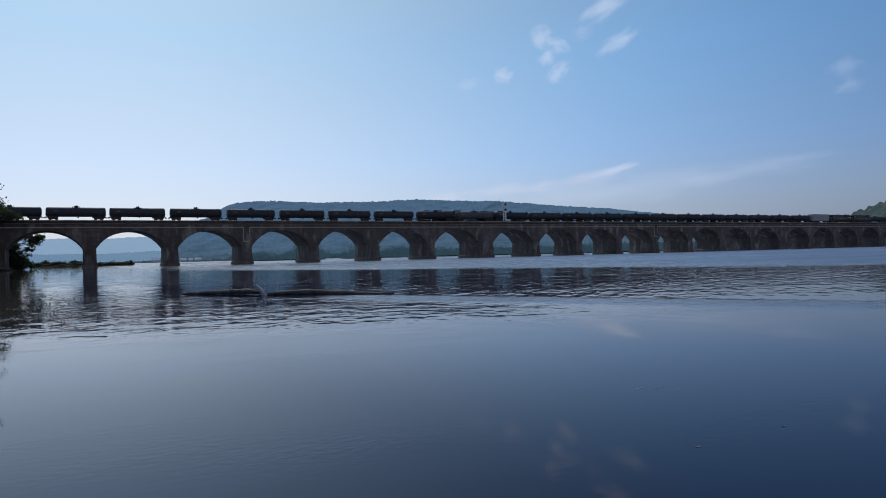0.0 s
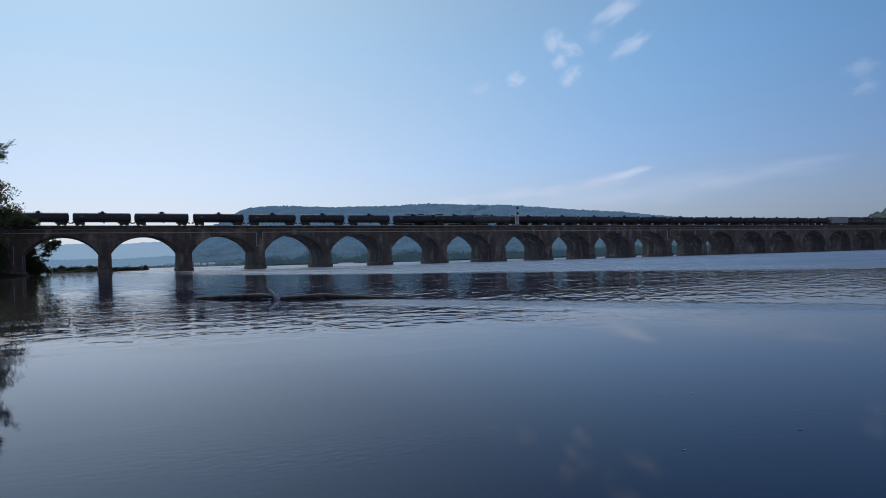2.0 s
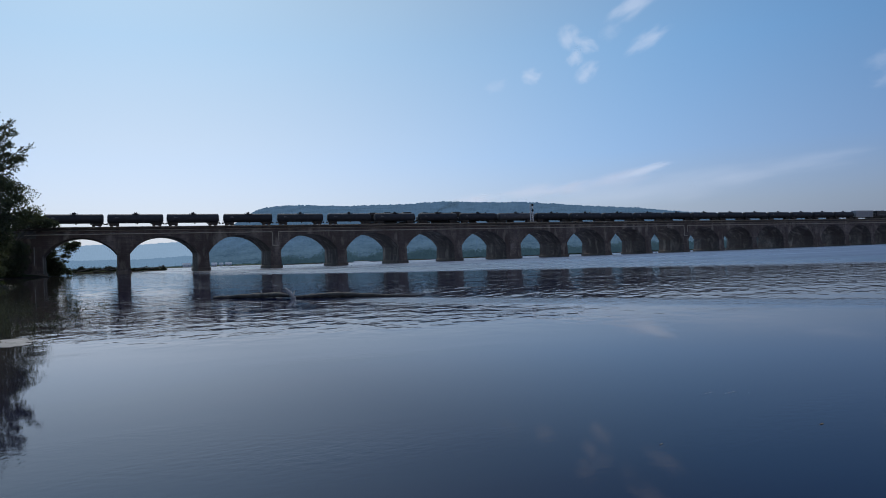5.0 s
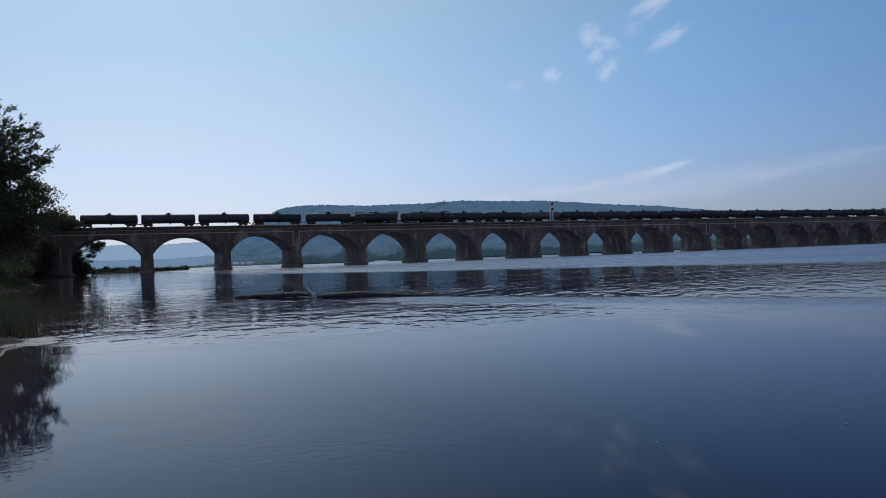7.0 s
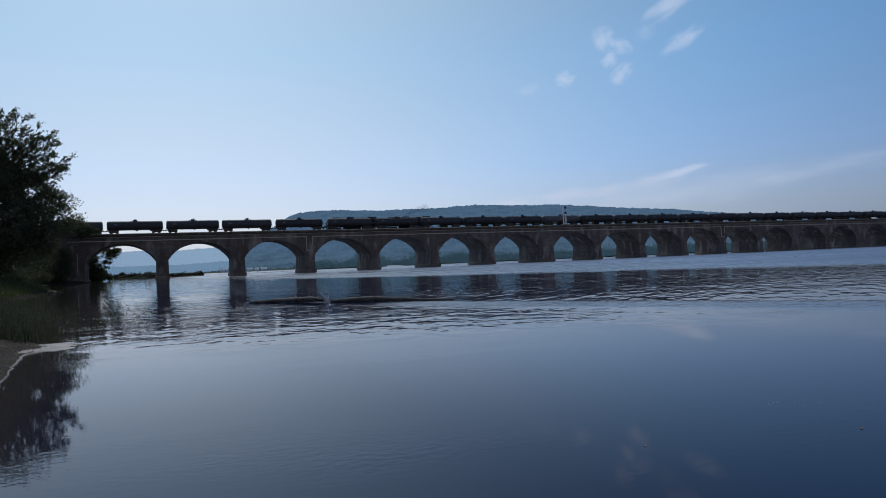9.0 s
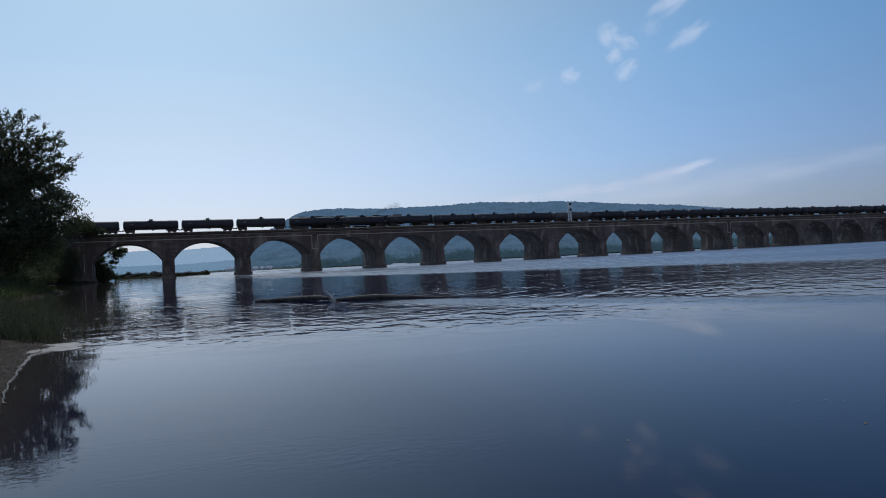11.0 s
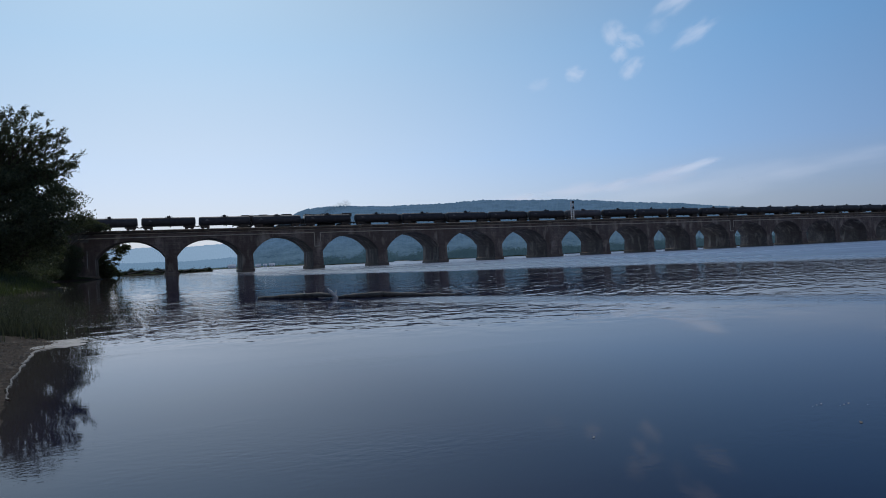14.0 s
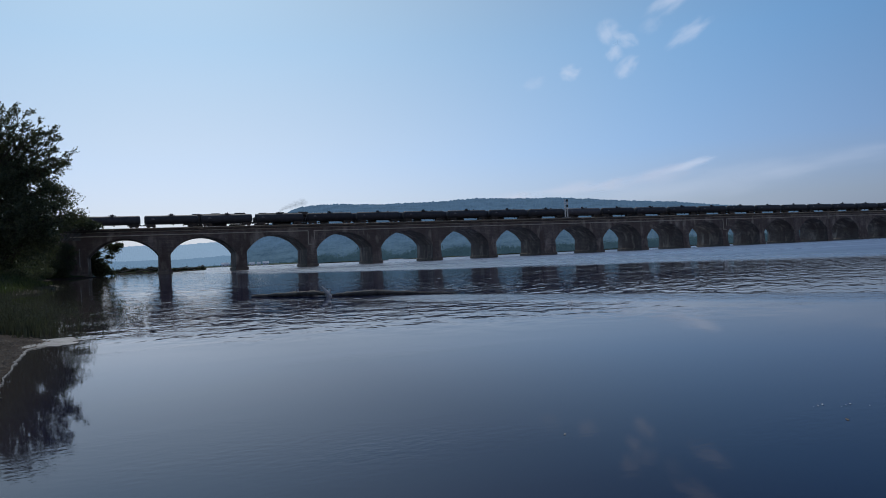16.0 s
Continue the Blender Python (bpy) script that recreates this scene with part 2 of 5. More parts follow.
def distance_material(name, dark, light, haze_glow, amount, scale=0.02, foot=0.0, vary=0.16):
    """Far woods: the canopy's own colour, with the haze before it put in as an emission mix."""
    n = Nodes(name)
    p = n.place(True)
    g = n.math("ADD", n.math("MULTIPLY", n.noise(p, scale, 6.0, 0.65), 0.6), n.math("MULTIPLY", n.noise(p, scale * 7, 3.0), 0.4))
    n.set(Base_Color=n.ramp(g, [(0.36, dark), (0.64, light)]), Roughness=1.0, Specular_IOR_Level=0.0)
    # painted haze: glow mixed over the canopy, uneven, and weaker at the foot
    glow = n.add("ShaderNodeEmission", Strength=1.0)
    glow.inputs["Color"].default_value = (*haze_glow, 1)
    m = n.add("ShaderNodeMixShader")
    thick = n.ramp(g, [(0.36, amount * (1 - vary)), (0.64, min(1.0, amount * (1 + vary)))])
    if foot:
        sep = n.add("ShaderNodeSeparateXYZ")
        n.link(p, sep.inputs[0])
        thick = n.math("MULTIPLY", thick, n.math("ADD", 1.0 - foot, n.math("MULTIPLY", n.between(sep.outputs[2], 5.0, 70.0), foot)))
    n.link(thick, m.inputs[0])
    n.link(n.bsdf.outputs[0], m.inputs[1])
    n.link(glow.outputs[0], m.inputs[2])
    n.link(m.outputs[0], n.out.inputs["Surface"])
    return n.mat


def cloud_material(name, density, tone=(0.66, 0.72, 0.86)):
    n = Nodes(name)
    p = n.place()
    info = n.add("ShaderNodeObjectInfo").outputs["Random"]
    offset = n.add("ShaderNodeVectorMath")
    offset.operation = "ADD"
    n.link(p, offset.inputs[0])
    shift = n.add("ShaderNodeCombineXYZ")
    n.link(n.math("MULTIPLY", info, 40.0), shift.inputs[0])
    n.link(shift.outputs[0], offset.inputs[1])
    length = n.add("ShaderNodeVectorMath")
    length.operation = "LENGTH"
    n.link(p, length.inputs[0])
    wisps = n.noise(offset.outputs[0], 1.7, 4.0, 0.5)
    body = n.math("SUBTRACT", 1.0, length.outputs["Value"])
    body = n.math("ADD", body, n.math("MULTIPLY", n.math("SUBTRACT", wisps, 0.5), 1.15))
    edge = n.between(length.outputs["Value"], 1.0, 0.55)
    alpha = n.math("MULTIPLY", n.between(body, 0.12, 1.05), edge)
    glow = n.add("ShaderNodeEmission", Strength=1.0)
    glow.inputs["Color"].default_value = (*tone, 1)
    clear = n.add("ShaderNodeBsdfTransparent")
    m = n.add("ShaderNodeMixShader")
    n.link(n.math("MULTIPLY", alpha, density), m.inputs[0])
    n.link(clear.outputs[0], m.inputs[1])
    n.link(glow.outputs[0], m.inputs[2])
    n.link(m.outputs[0], n.out.inputs["Surface"])
    return n.mat


def ground_material():
    n = Nodes("river_bank")
    p = n.place(True)
    sep = n.add("ShaderNodeSeparateXYZ")
    n.link(p, sep.inputs[0])
    g, fine = n.noise(p, 0.35, 5.0), n.noise(p, 7.0, 6.0, 0.7)
    mud = n.ramp(fine, [(0.35, (0.014, 0.010, 0.008)), (0.55, (0.045, 0.033, 0.025)), (0.7, (0.095, 0.073, 0.055))])
    green = n.ramp(fine, [(0.3, (0.02, 0.032, 0.011)), (0.7, (0.06, 0.085, 0.03))])
    up = n.between(n.math("ADD", sep.outputs[2], n.math("MULTIPLY", n.math("SUBTRACT", g, 0.5), 0.7)), 0.28, 0.5)
    n.set(Base_Color=n.mix(up, mud, green), Roughness=0.95, Specular_IOR_Level=0.12)
    n.bump(n.math("ADD", fine, n.noise(p, 1.5, 4.0)), 0.7, 0.06)
    return n.mat


STONE = masonry_material()
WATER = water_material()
GROUND = ground_material()
CLOUD, WISP = cloud_material("thin_cloud", 0.42), cloud_material("thin_wisp", 0.16)
LOW_CLOUD = cloud_material("low_pinkish_cloud", 0.28, (0.72, 0.70, 0.80))
COPING = surface("dark_stone_coping", (0.035, 0.03, 0.026), (0.12, 0.10, 0.085), 0.5, 0.9, bump=0.4, world_space=True)
CONDUIT = surface("dull_tan_conduit", (0.46, 0.42, 0.33), (0.7, 0.65, 0.53), 0.6, 0.7, 0.0, bump=0.1)
CONCRETE = surface("pale_concrete", (0.26, 0.25, 0.23), (0.46, 0.44, 0.41), 0.7, 0.9, bump=0.3)
STAINED = surface("stained_concrete", (0.12, 0.115, 0.11), (0.24, 0.23, 0.215), 0.7, 0.9, bump=0.3)
BALLAST = surface("track_ballast", (0.05, 0.048, 0.045), (0.16, 0.15, 0.14), 3.0, 0.95, bump=0.8, depth=0.05)
STEEL = surface("worn_rail_steel", (0.09, 0.07, 0.06), (0.2, 0.17, 0.15), 2.0, 0.45, 0.8, bump=0.1)
TANK_BLACK = surface("black_tank_paint", (0.036, 0.038, 0.047), (0.08, 0.081, 0.092), 0.7, 0.68, bump=0.08, spread=0.35)
TANK_GREY = surface("faded_grey_tank_paint", (0.07, 0.07, 0.08), (0.14, 0.14, 0.15), 0.7, 0.65, bump=0.08)
UNDERFRAME = surface("oily_underframe", (0.03, 0.027, 0.024), (0.08, 0.068, 0.058), 2.0, 0.7, bump=0.3)
LOCO_BLACK = surface("black_engine_paint", (0.014, 0.014, 0.015), (0.04, 0.039, 0.04), 0.6, 0.4, bump=0.1)
BOXCAR = surface("dull_white_wagon_paint", (0.34, 0.35, 0.36), (0.5, 0.5, 0.51), 0.5, 0.65, bump=0.2)
WHITE_MARK = surface("white_marking", (0.16, 0.16, 0.16), (0.34, 0.34, 0.34), 3.0, 0.6, bump=0.05)
GLASS = surface("dark_cab_glass", (0.02, 0.025, 0.03), (0.03, 0.035, 0.04), 1.0, 0.1, bump=0.0)
MAST = surface("aluminium_signal_paint", (0.72, 0.71, 0.68), (0.88, 0.87, 0.83), 2.0, 0.5, 0.0, bump=0.1)
SIGNAL_BLACK = surface("black_signal_backing", (0.01, 0.01, 0.01), (0.03, 0.03, 0.03), 2.0, 0.7, bump=0.1)
DRIFTWOOD = surface("weathered_driftwood", (0.05, 0.043, 0.036), (0.19, 0.165, 0.14), 3.0, 0.85, bump=1.0, depth=0.03)
PALE_WOOD = surface("bleached_driftwood", (0.5, 0.48, 0.45), (0.78, 0.76, 0.72), 2.5, 0.85, bump=0.6, depth=0.03)
BARK = surface("dark_bark", (0.035, 0.028, 0.022), (0.10, 0.085, 0.07), 3.0, 0.95, bump=0.9, depth=0.05)
LEAF = leaf_material("tree_leaves", (0.058, 0.072, 0.05), (0.13, 0.15, 0.095))
WEED = leaf_material("water_weeds", (0.05, 0.056, 0.048), (0.12, 0.13, 0.105))
ISLAND_LEAF = leaf_material("island_scrub", (0.025, 0.03, 0.022), (0.06, 0.065, 0.045))
BANK_GRASS = leaf_material("green_bank_grass", (0.05, 0.07, 0.03), (0.12, 0.15, 0.07))
HOUSE = surface("white_siding", (0.72, 0.79, 0.86), (0.8, 0.86, 0.92), 0.4, 0.7, bump=0.1)
ROOFING = surface("pale_metal_roofing", (0.6, 0.66, 0.72), (0.75, 0.8, 0.85), 0.8, 0.9, bump=0.2)
# each carries its own haze colour, given off by the material itself
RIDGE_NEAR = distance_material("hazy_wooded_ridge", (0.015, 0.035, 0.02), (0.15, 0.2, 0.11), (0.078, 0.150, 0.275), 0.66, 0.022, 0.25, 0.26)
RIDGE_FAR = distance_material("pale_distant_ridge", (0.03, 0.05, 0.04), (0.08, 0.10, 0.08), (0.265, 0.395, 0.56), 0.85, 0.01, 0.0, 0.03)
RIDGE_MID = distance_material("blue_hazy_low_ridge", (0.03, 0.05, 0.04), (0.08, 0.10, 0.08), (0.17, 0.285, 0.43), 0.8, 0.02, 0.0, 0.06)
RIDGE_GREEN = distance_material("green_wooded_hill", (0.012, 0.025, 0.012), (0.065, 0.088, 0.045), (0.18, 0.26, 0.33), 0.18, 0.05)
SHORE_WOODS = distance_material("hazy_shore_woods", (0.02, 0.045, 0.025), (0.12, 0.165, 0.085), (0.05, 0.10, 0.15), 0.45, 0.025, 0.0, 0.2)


# ---- mesh helpers ----
def part(name, bm, material, parent=None, label="", smooth=False):
    """Links a bmesh as one mesh object under a thing or a part."""
    data = bpy.data.meshes.new(name)
    bm.to_mesh(data)
    bm.free()
    data.materials.append(material)
    if smooth:
        data.polygons.foreach_set("use_smooth", [True] * len(data.polygons))
    ob = new(name, data)
    ob.parent = parent
    return tagged(ob, label)


def mesh_of(name, verts, faces, material, parent=None, smooth=False):
    data = bpy.data.meshes.new(name)
    data.from_pydata(verts, [], faces)
    data.materials.append(material)
    if smooth:
        data.polygons.foreach_set("use_smooth", [True] * len(data.polygons))
    data.update()
    ob = new(name, data)
    ob.parent = parent
    return ob


def box(bm, lo, hi, bevel=0.0):
    sub = bmesh.ops.create_cube(bm, size=1.0)["verts"]
    size = Vector(hi) - Vector(lo)
    for v in sub:
        v.co = Vector(lo) + Vector(((v.co.x + 0.5) * size.x, (v.co.y + 0.5) * size.y, (v.co.z + 0.5) * size.z))
    if bevel:
        edges = list({e for v in sub for e in v.link_edges})
        bmesh.ops.bevel(bm, geom=edges, offset=bevel, segments=1, affect="EDGES")


def rod(bm, a, b, r, r2=None, sides=8):
    a, b = Vector(a), Vector(b)
    turn = (b - a).to_track_quat("Z", "Y").to_matrix().to_4x4()
    bmesh.ops.create_cone(bm, cap_ends=True, segments=sides, radius1=r, radius2=r if r2 is None else r2, depth=(b - a).length, matrix=Matrix.Translation((a + b) / 2) @ turn)


def lathe_x(bm, rings, sides=24, centre=(0, 0, 0)):
    """A solid of revolution about the x axis; rings are (x, radius)."""
    c = Vector(centre)
    loops = []
    for x, r in rings:
        loops.append([bm.verts.new(c + Vector((x, r * math.cos(a), r * math.sin(a)))) for a in (2 * math.pi * i / sides for i in range(sides))])
    for p, q in zip(loops, loops[1:]):
        for i in range(sides):
            bm.faces.new((p[i], p[(i + 1) % sides], q[(i + 1) % sides], q[i]))
    bm.faces.new(loops[0][::-1])
    bm.faces.new(loops[-1])


def empty(name, m, label="", category="", group="", kind=""):
    ob = new(name)
    ob.matrix_basis = m
    return tagged(ob, label, category, group, kind)


# ---- river, ground and distance ----
FACE = 239.7        # the bridge's near face
DEPTH = 15.85       # its width
SHORE = [(-400, 40), (2, 0.2), (4, -0.75), (8, -1.4), (11.6, -1.95), (14.7, -2.2), (17, -2.3), (18.2, -1.75), (19.2, -2.2), (22, -3.2), (30, -4.8), (45, -7.6), (63, -10.0),
         (75, -8.8), (84, -9.4), (92, -8.8), (95, -11.5), (99, -16), (120, -20), (222, -23), (236, -13), (240, -10.6), (262, -19), (300, -34), (500, -70), (1000, -160), (5000, -700)]


def along(table, v):
    return float(np.interp(v, [a for a, _ in table], [b for _, b in table]))


def ground_height(x, y):
    left = along(SHORE, y) - x
    back = 2.0 - 0.15 * max(0.0, x) - y
    right = x - 1165.0
    beyond = (math.hypot(x, y) - 1250.0) * 0.5 if y > 300 else -50.0
    d = max(left, back, right, beyond)
    if d < 0:
        z = max(-1.6, 0.16 * d)
    else:
        z = 0.075 * min(d, 4) + 0.16 * min(max(d - 4, 0), 12) + 0.01 * min(max(d - 16, 0), 60)
        z += 0.12 * min(1.0, d) * noise.noise(Vector((x * 0.6, y * 0.6, 0))) + 0.35 * min(1.0, d / 8) * noise.noise(Vector((x * 0.12, y * 0.12, 3)))
    if d > 0 and x < 0 and 40 < y < 130:
        z += 1.5 * min(1.0, d / 6.0) * math.exp(-((y - 88) / 20) ** 2)
    across = max(FACE - 2.0 - y, y - (FACE + DEPTH + 2.0), 0.0)
    end = max(x + 27.0, 0.0) if x < 500 else max(1140.0 - x, 0.0)
    bank = 14.7 - (across + 9.0 * end) / 1.5
    return max(z, min(14.7, bank)) if bank > 0 else z


def spaced(stops):
    out = []
    for (a, n), (b, _) in zip(stops, stops[1:]):
        out += [a + (b - a) * i / n for i in range(n)]
    return out + [stops[-1][0]]


def grid_mesh(name, xs, ys, height, material):
    verts = [(x, y, height(x, y)) for y in ys for x in xs]
    w = len(xs)
    faces = [(j * w + i, j * w + i + 1, (j + 1) * w + i + 1, (j + 1) * w + i) for j in range(len(ys) - 1) for i in range(w - 1)]
    return mesh_of(name, verts, faces, material, smooth=True)


XS = spaced([(-4800, 12), (-600, 20), (-80, 30), (-26, 40), (-8, 70), (2, 16), (40, 14), (400, 20), (1100, 12), (1300, 10), (4800, 0)])
YS = spaced([(-4800, 12), (-300, 16), (-20, 20), (0, 90), (28, 60), (100, 40), (225, 40), (275, 20), (500, 14), (1200, 10), (1500, 10), (4800, 0)])
ground = grid_mesh("ground", XS, YS, ground_height, GROUND)
tagged(ground, "muddy grassy river bank and river bed", "ground", kind="structure")
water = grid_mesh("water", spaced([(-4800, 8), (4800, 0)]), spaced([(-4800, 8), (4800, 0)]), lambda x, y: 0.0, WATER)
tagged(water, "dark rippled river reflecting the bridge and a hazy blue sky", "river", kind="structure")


def ridge(name, profile, near, crest, far, material, label, step=0.07, bump=5.0, seed=0.0):
    """A wooded ridge seen from the river: heights by bearing in degrees, falling off to its foot."""
    a0, a1 = profile[0][0], profile[-1][0]
    bearings = np.arange(a0, a1 + step, step)
    rows = spaced([(0.0, 16), (1.0, 6), (1.6, 0)])
    verts, faces = [], []
    for a in bearings:
        top = along(profile, a)
        s, c = math.sin(radians(a)), math.cos(radians(a))
        for t in rows:
            r = near + (crest - near) * t if t <= 1 else crest + (far - crest) * (t - 1) / 0.6
            shape = math.sin(min(t, 1.0) * math.pi / 2) ** 1.3 if t <= 1 else 1.0 - 0.5 * (t - 1) / 0.6
            p = Vector((r * s, r * c, seed))
            gully = 1.0 + 0.04 * noise.noise(p * 0.006) * (1 - abs(1 - t)) * (t < 0.97)
            canopy = bump * (0.45 * noise.noise(p * 0.055) + 0.8 * noise.noise(p * 0.17)) * min(1.0, 4 * t)
            verts.append((r * s, r * c, top * shape * gully + canopy - (0.025 * top if t else 3.0)))
    w = len(rows)
    faces = [(i * w + j, (i + 1) * w + j, (i + 1) * w + j + 1, i * w + j + 1) for i in range(len(bearings) - 1) for j in range(w - 1)]
    ob = mesh_of(name, verts, faces, material)
    return tagged(ob, label, "hill", kind="structure")


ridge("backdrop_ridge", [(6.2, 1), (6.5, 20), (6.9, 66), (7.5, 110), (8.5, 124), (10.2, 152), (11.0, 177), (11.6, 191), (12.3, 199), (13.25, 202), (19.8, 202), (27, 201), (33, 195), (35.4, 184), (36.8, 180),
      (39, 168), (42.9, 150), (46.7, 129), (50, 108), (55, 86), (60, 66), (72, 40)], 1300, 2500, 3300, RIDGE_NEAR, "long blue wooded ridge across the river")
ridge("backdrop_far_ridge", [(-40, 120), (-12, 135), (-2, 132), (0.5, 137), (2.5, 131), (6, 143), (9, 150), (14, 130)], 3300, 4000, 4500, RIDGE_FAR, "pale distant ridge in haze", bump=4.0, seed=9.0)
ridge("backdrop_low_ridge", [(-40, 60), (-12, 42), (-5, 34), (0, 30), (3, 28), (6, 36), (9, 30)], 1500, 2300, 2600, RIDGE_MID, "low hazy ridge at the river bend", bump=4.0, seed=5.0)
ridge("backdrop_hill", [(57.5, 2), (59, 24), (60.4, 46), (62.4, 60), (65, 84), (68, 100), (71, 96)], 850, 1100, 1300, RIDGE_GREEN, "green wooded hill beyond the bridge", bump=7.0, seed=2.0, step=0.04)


# ---- the stone railway bridge ----
PITCH, THICK, WIDE = 24.26, 3.45, 3.86
SPRING, CROWN, TOP = 6.2, 11.95, 14.9


def pier_right(k):
    """The right-hand edge of pier k; every eighth one is a broad pier."""
    return 8.756 + PITCH * (k - 1) + WIDE * ((k + 1) // 8)


def pier_left(k):
    return pier_right(k) - THICK - (WIDE if (k + 1) % 8 == 0 else 0.0)


bridge = empty("railway_bridge", pose(0, FACE, 0), "long brown stone arch railway bridge over the river", "bridge")


def pier(x0, x1, parent):
    bm = bmesh.new()
    for z0, z1, g0, g1 in ((1.1, SPRING + 0.25, 0.12, 0.0),):
        v = [bm.verts.new(p) for p in ((x0 - g0, -0.25, z0), (x1 + g0, -0.25, z0), (x1 + g0, DEPTH + 0.25, z0), (x0 - g0, DEPTH + 0.25, z0),
                                       (x0 - g1, 0.0, z1), (x1 + g1, 0.0, z1), (x1 + g1, DEPTH, z1), (x0 - g1, DEPTH, z1))]
        for f in ((0, 1, 5, 4), (1, 2, 6, 5), (2, 3, 7, 6), (3, 0, 4, 7), (4, 5, 6, 7), (3, 2, 1, 0)):
            bm.faces.new([v[i] for i in f])
    shaft = part("pier", bm, STONE, parent)
    bm = bmesh.new()
    box(bm, (x0 - 0.45, -0.6, -1.7), (x1 + 0.45, DEPTH + 0.6, 1.1), 0.15)
    part("footing", bm, STONE, shaft)
    bm = bmesh.new()
    box(bm, (x0 - 0.06, -0.10, SPRING + 0.26), (x1 + 0.06, -0.004, TOP - 0.7), 0.03)
    part("pilaster", bm, STONE, shaft)


VOUSSOIRS = {}


def arch(x0, x1, parent, stones):
    """One span: soffit, the two spandrel walls and a ring of voussoirs on each face."""
    half, rise, mid = (x1 - x0) / 2, CROWN - SPRING, (x0 + x1) / 2
    radius = (half * half + rise * rise) / (2 * rise)
    angle = math.asin(half / radius)
    n = 24
    ring = [(mid + radius * math.sin(a), CROWN - radius + radius * math.cos(a)) for a in (-angle + 2 * angle * i / n for i in range(n + 1))]
    verts, faces = [], []
    for x, z in ring:
        verts += [(x, 0, z), (x, DEPTH, z), (x, 0, TOP), (x, DEPTH, TOP)]
    for i in range(n):
        a, b = 4 * i, 4 * i + 4
        faces += [(a, a + 1, b + 1, b), (a, b, b + 2, a + 2), (b + 1, a + 1, a + 3, b + 3), (a + 2, b + 2, b + 3, a + 3)]
    span = mesh_of("arch", verts, faces, STONE, parent)
    count = 25
    for side, y0, y1 in ((0, -0.14, -0.003), (1, DEPTH + 0.003, DEPTH + 0.14)):
        if side == 0 and stones:
            key = round(half, 2)
            for i in range(count):
                if (key, i) not in VOUSSOIRS:
                    a0, a1 = (-angle + 2 * angle * (i + f) / count for f in (0.04, 0.96))
                    h = 0.85 + 0.1 * (i % 2)
                    low = CROWN - radius
                    v = [(r * math.sin(a), y, low + r * math.cos(a)) for y in (y0, y1) for a, r in ((a0, radius - 0.02), (a1, radius - 0.02), (a1, radius + h), (a0, radius + h))]
                    first = mesh_of("voussoir", v, [(0, 1, 2, 3), (7, 6, 5, 4), (0, 4, 5, 1), (1, 5, 6, 2), (2, 6, 7, 3), (3, 7, 4, 0)], STONE, span)
                    VOUSSOIRS[key, i] = first.data
                else:
                    first = new("voussoir", VOUSSOIRS[key, i])
                    first.parent = span
                first.location = (mid, 0, 0)
            continue
        v, f = [], []
        for i in range(count + 1):
            a = -angle + 2 * angle * i / count
            v += [(mid + r * math.sin(a), y, CROWN - radius + r * math.cos(a)) for y in (y0, y1) for r in (radius - 0.02, radius + 0.9)]
            if i:
                b, c = 4 * (i - 1), 4 * i
                f += [(b, c, c + 1, b + 1), (b + 2, b + 3, c + 3, c + 2), (b, b + 2, c + 2, c), (b + 1, c + 1, c + 3, b + 3)]
        mesh_of("arch_ring", v, f, STONE, span)


def infill(x0, x1, parent):
    bm = bmesh.new()
    box(bm, (x0, 0.0, SPRING + 0.26), (x1, DEPTH, TOP))
    part("spandrel_block", bm, STONE, parent)


def coping(x0, x1, parent):
    for y0, y1 in ((-0.55, 0.5), (DEPTH - 0.5, DEPTH + 0.55)):
        bm = bmesh.new()
        box(bm, (x0, y0, TOP), (x1 - 0.03, y1, TOP + 0.28), 0.04)
        part("coping", bm, COPING, parent)
    for y0, y1 in ((-0.3, -0.004), (DEPTH + 0.004, DEPTH + 0.3)):
        bm = bmesh.new()
        box(bm, (x0, y0, TOP - 0.75), (x1 - 0.03, y1, TOP - 0.4), 0.04)
        part("string_course", bm, COPING, parent)


FIRST, LAST = 0, 46
for k in range(FIRST, LAST + 1):
    left, right = (pier_left(k) if k > 0 else -27.0), pier_right(k)
    pier(left, right, bridge)
    infill(left, right, bridge)
    if k < LAST:
        arch(right, pier_left(k + 1), bridge, k < 12)
    coping(left, pier_left(k + 1) if k < LAST else right, bridge)
bm = bmesh.new()
box(bm, (-27, 0.5, TOP + 0.004), (pier_right(LAST), DEPTH - 0.5, TOP + 0.2))
part("deck", bm, BALLAST, bridge, "ballasted deck")


def conduit(points, name="conduit", r=0.15, material=None, label="pale tan conduit pipe"):
    bm = bmesh.new()
    for a, b in zip(points, points[1:]):
        rod(bm, a, b, r, sides=8)
    part(name, bm, material or CONDUIT, bridge, label)


def drop(k):
    """The pipe loop at pier k."""
    x0, x1 = pier_left(k) + 0.6, pier_right(k) - 0.7
    return x0, x1


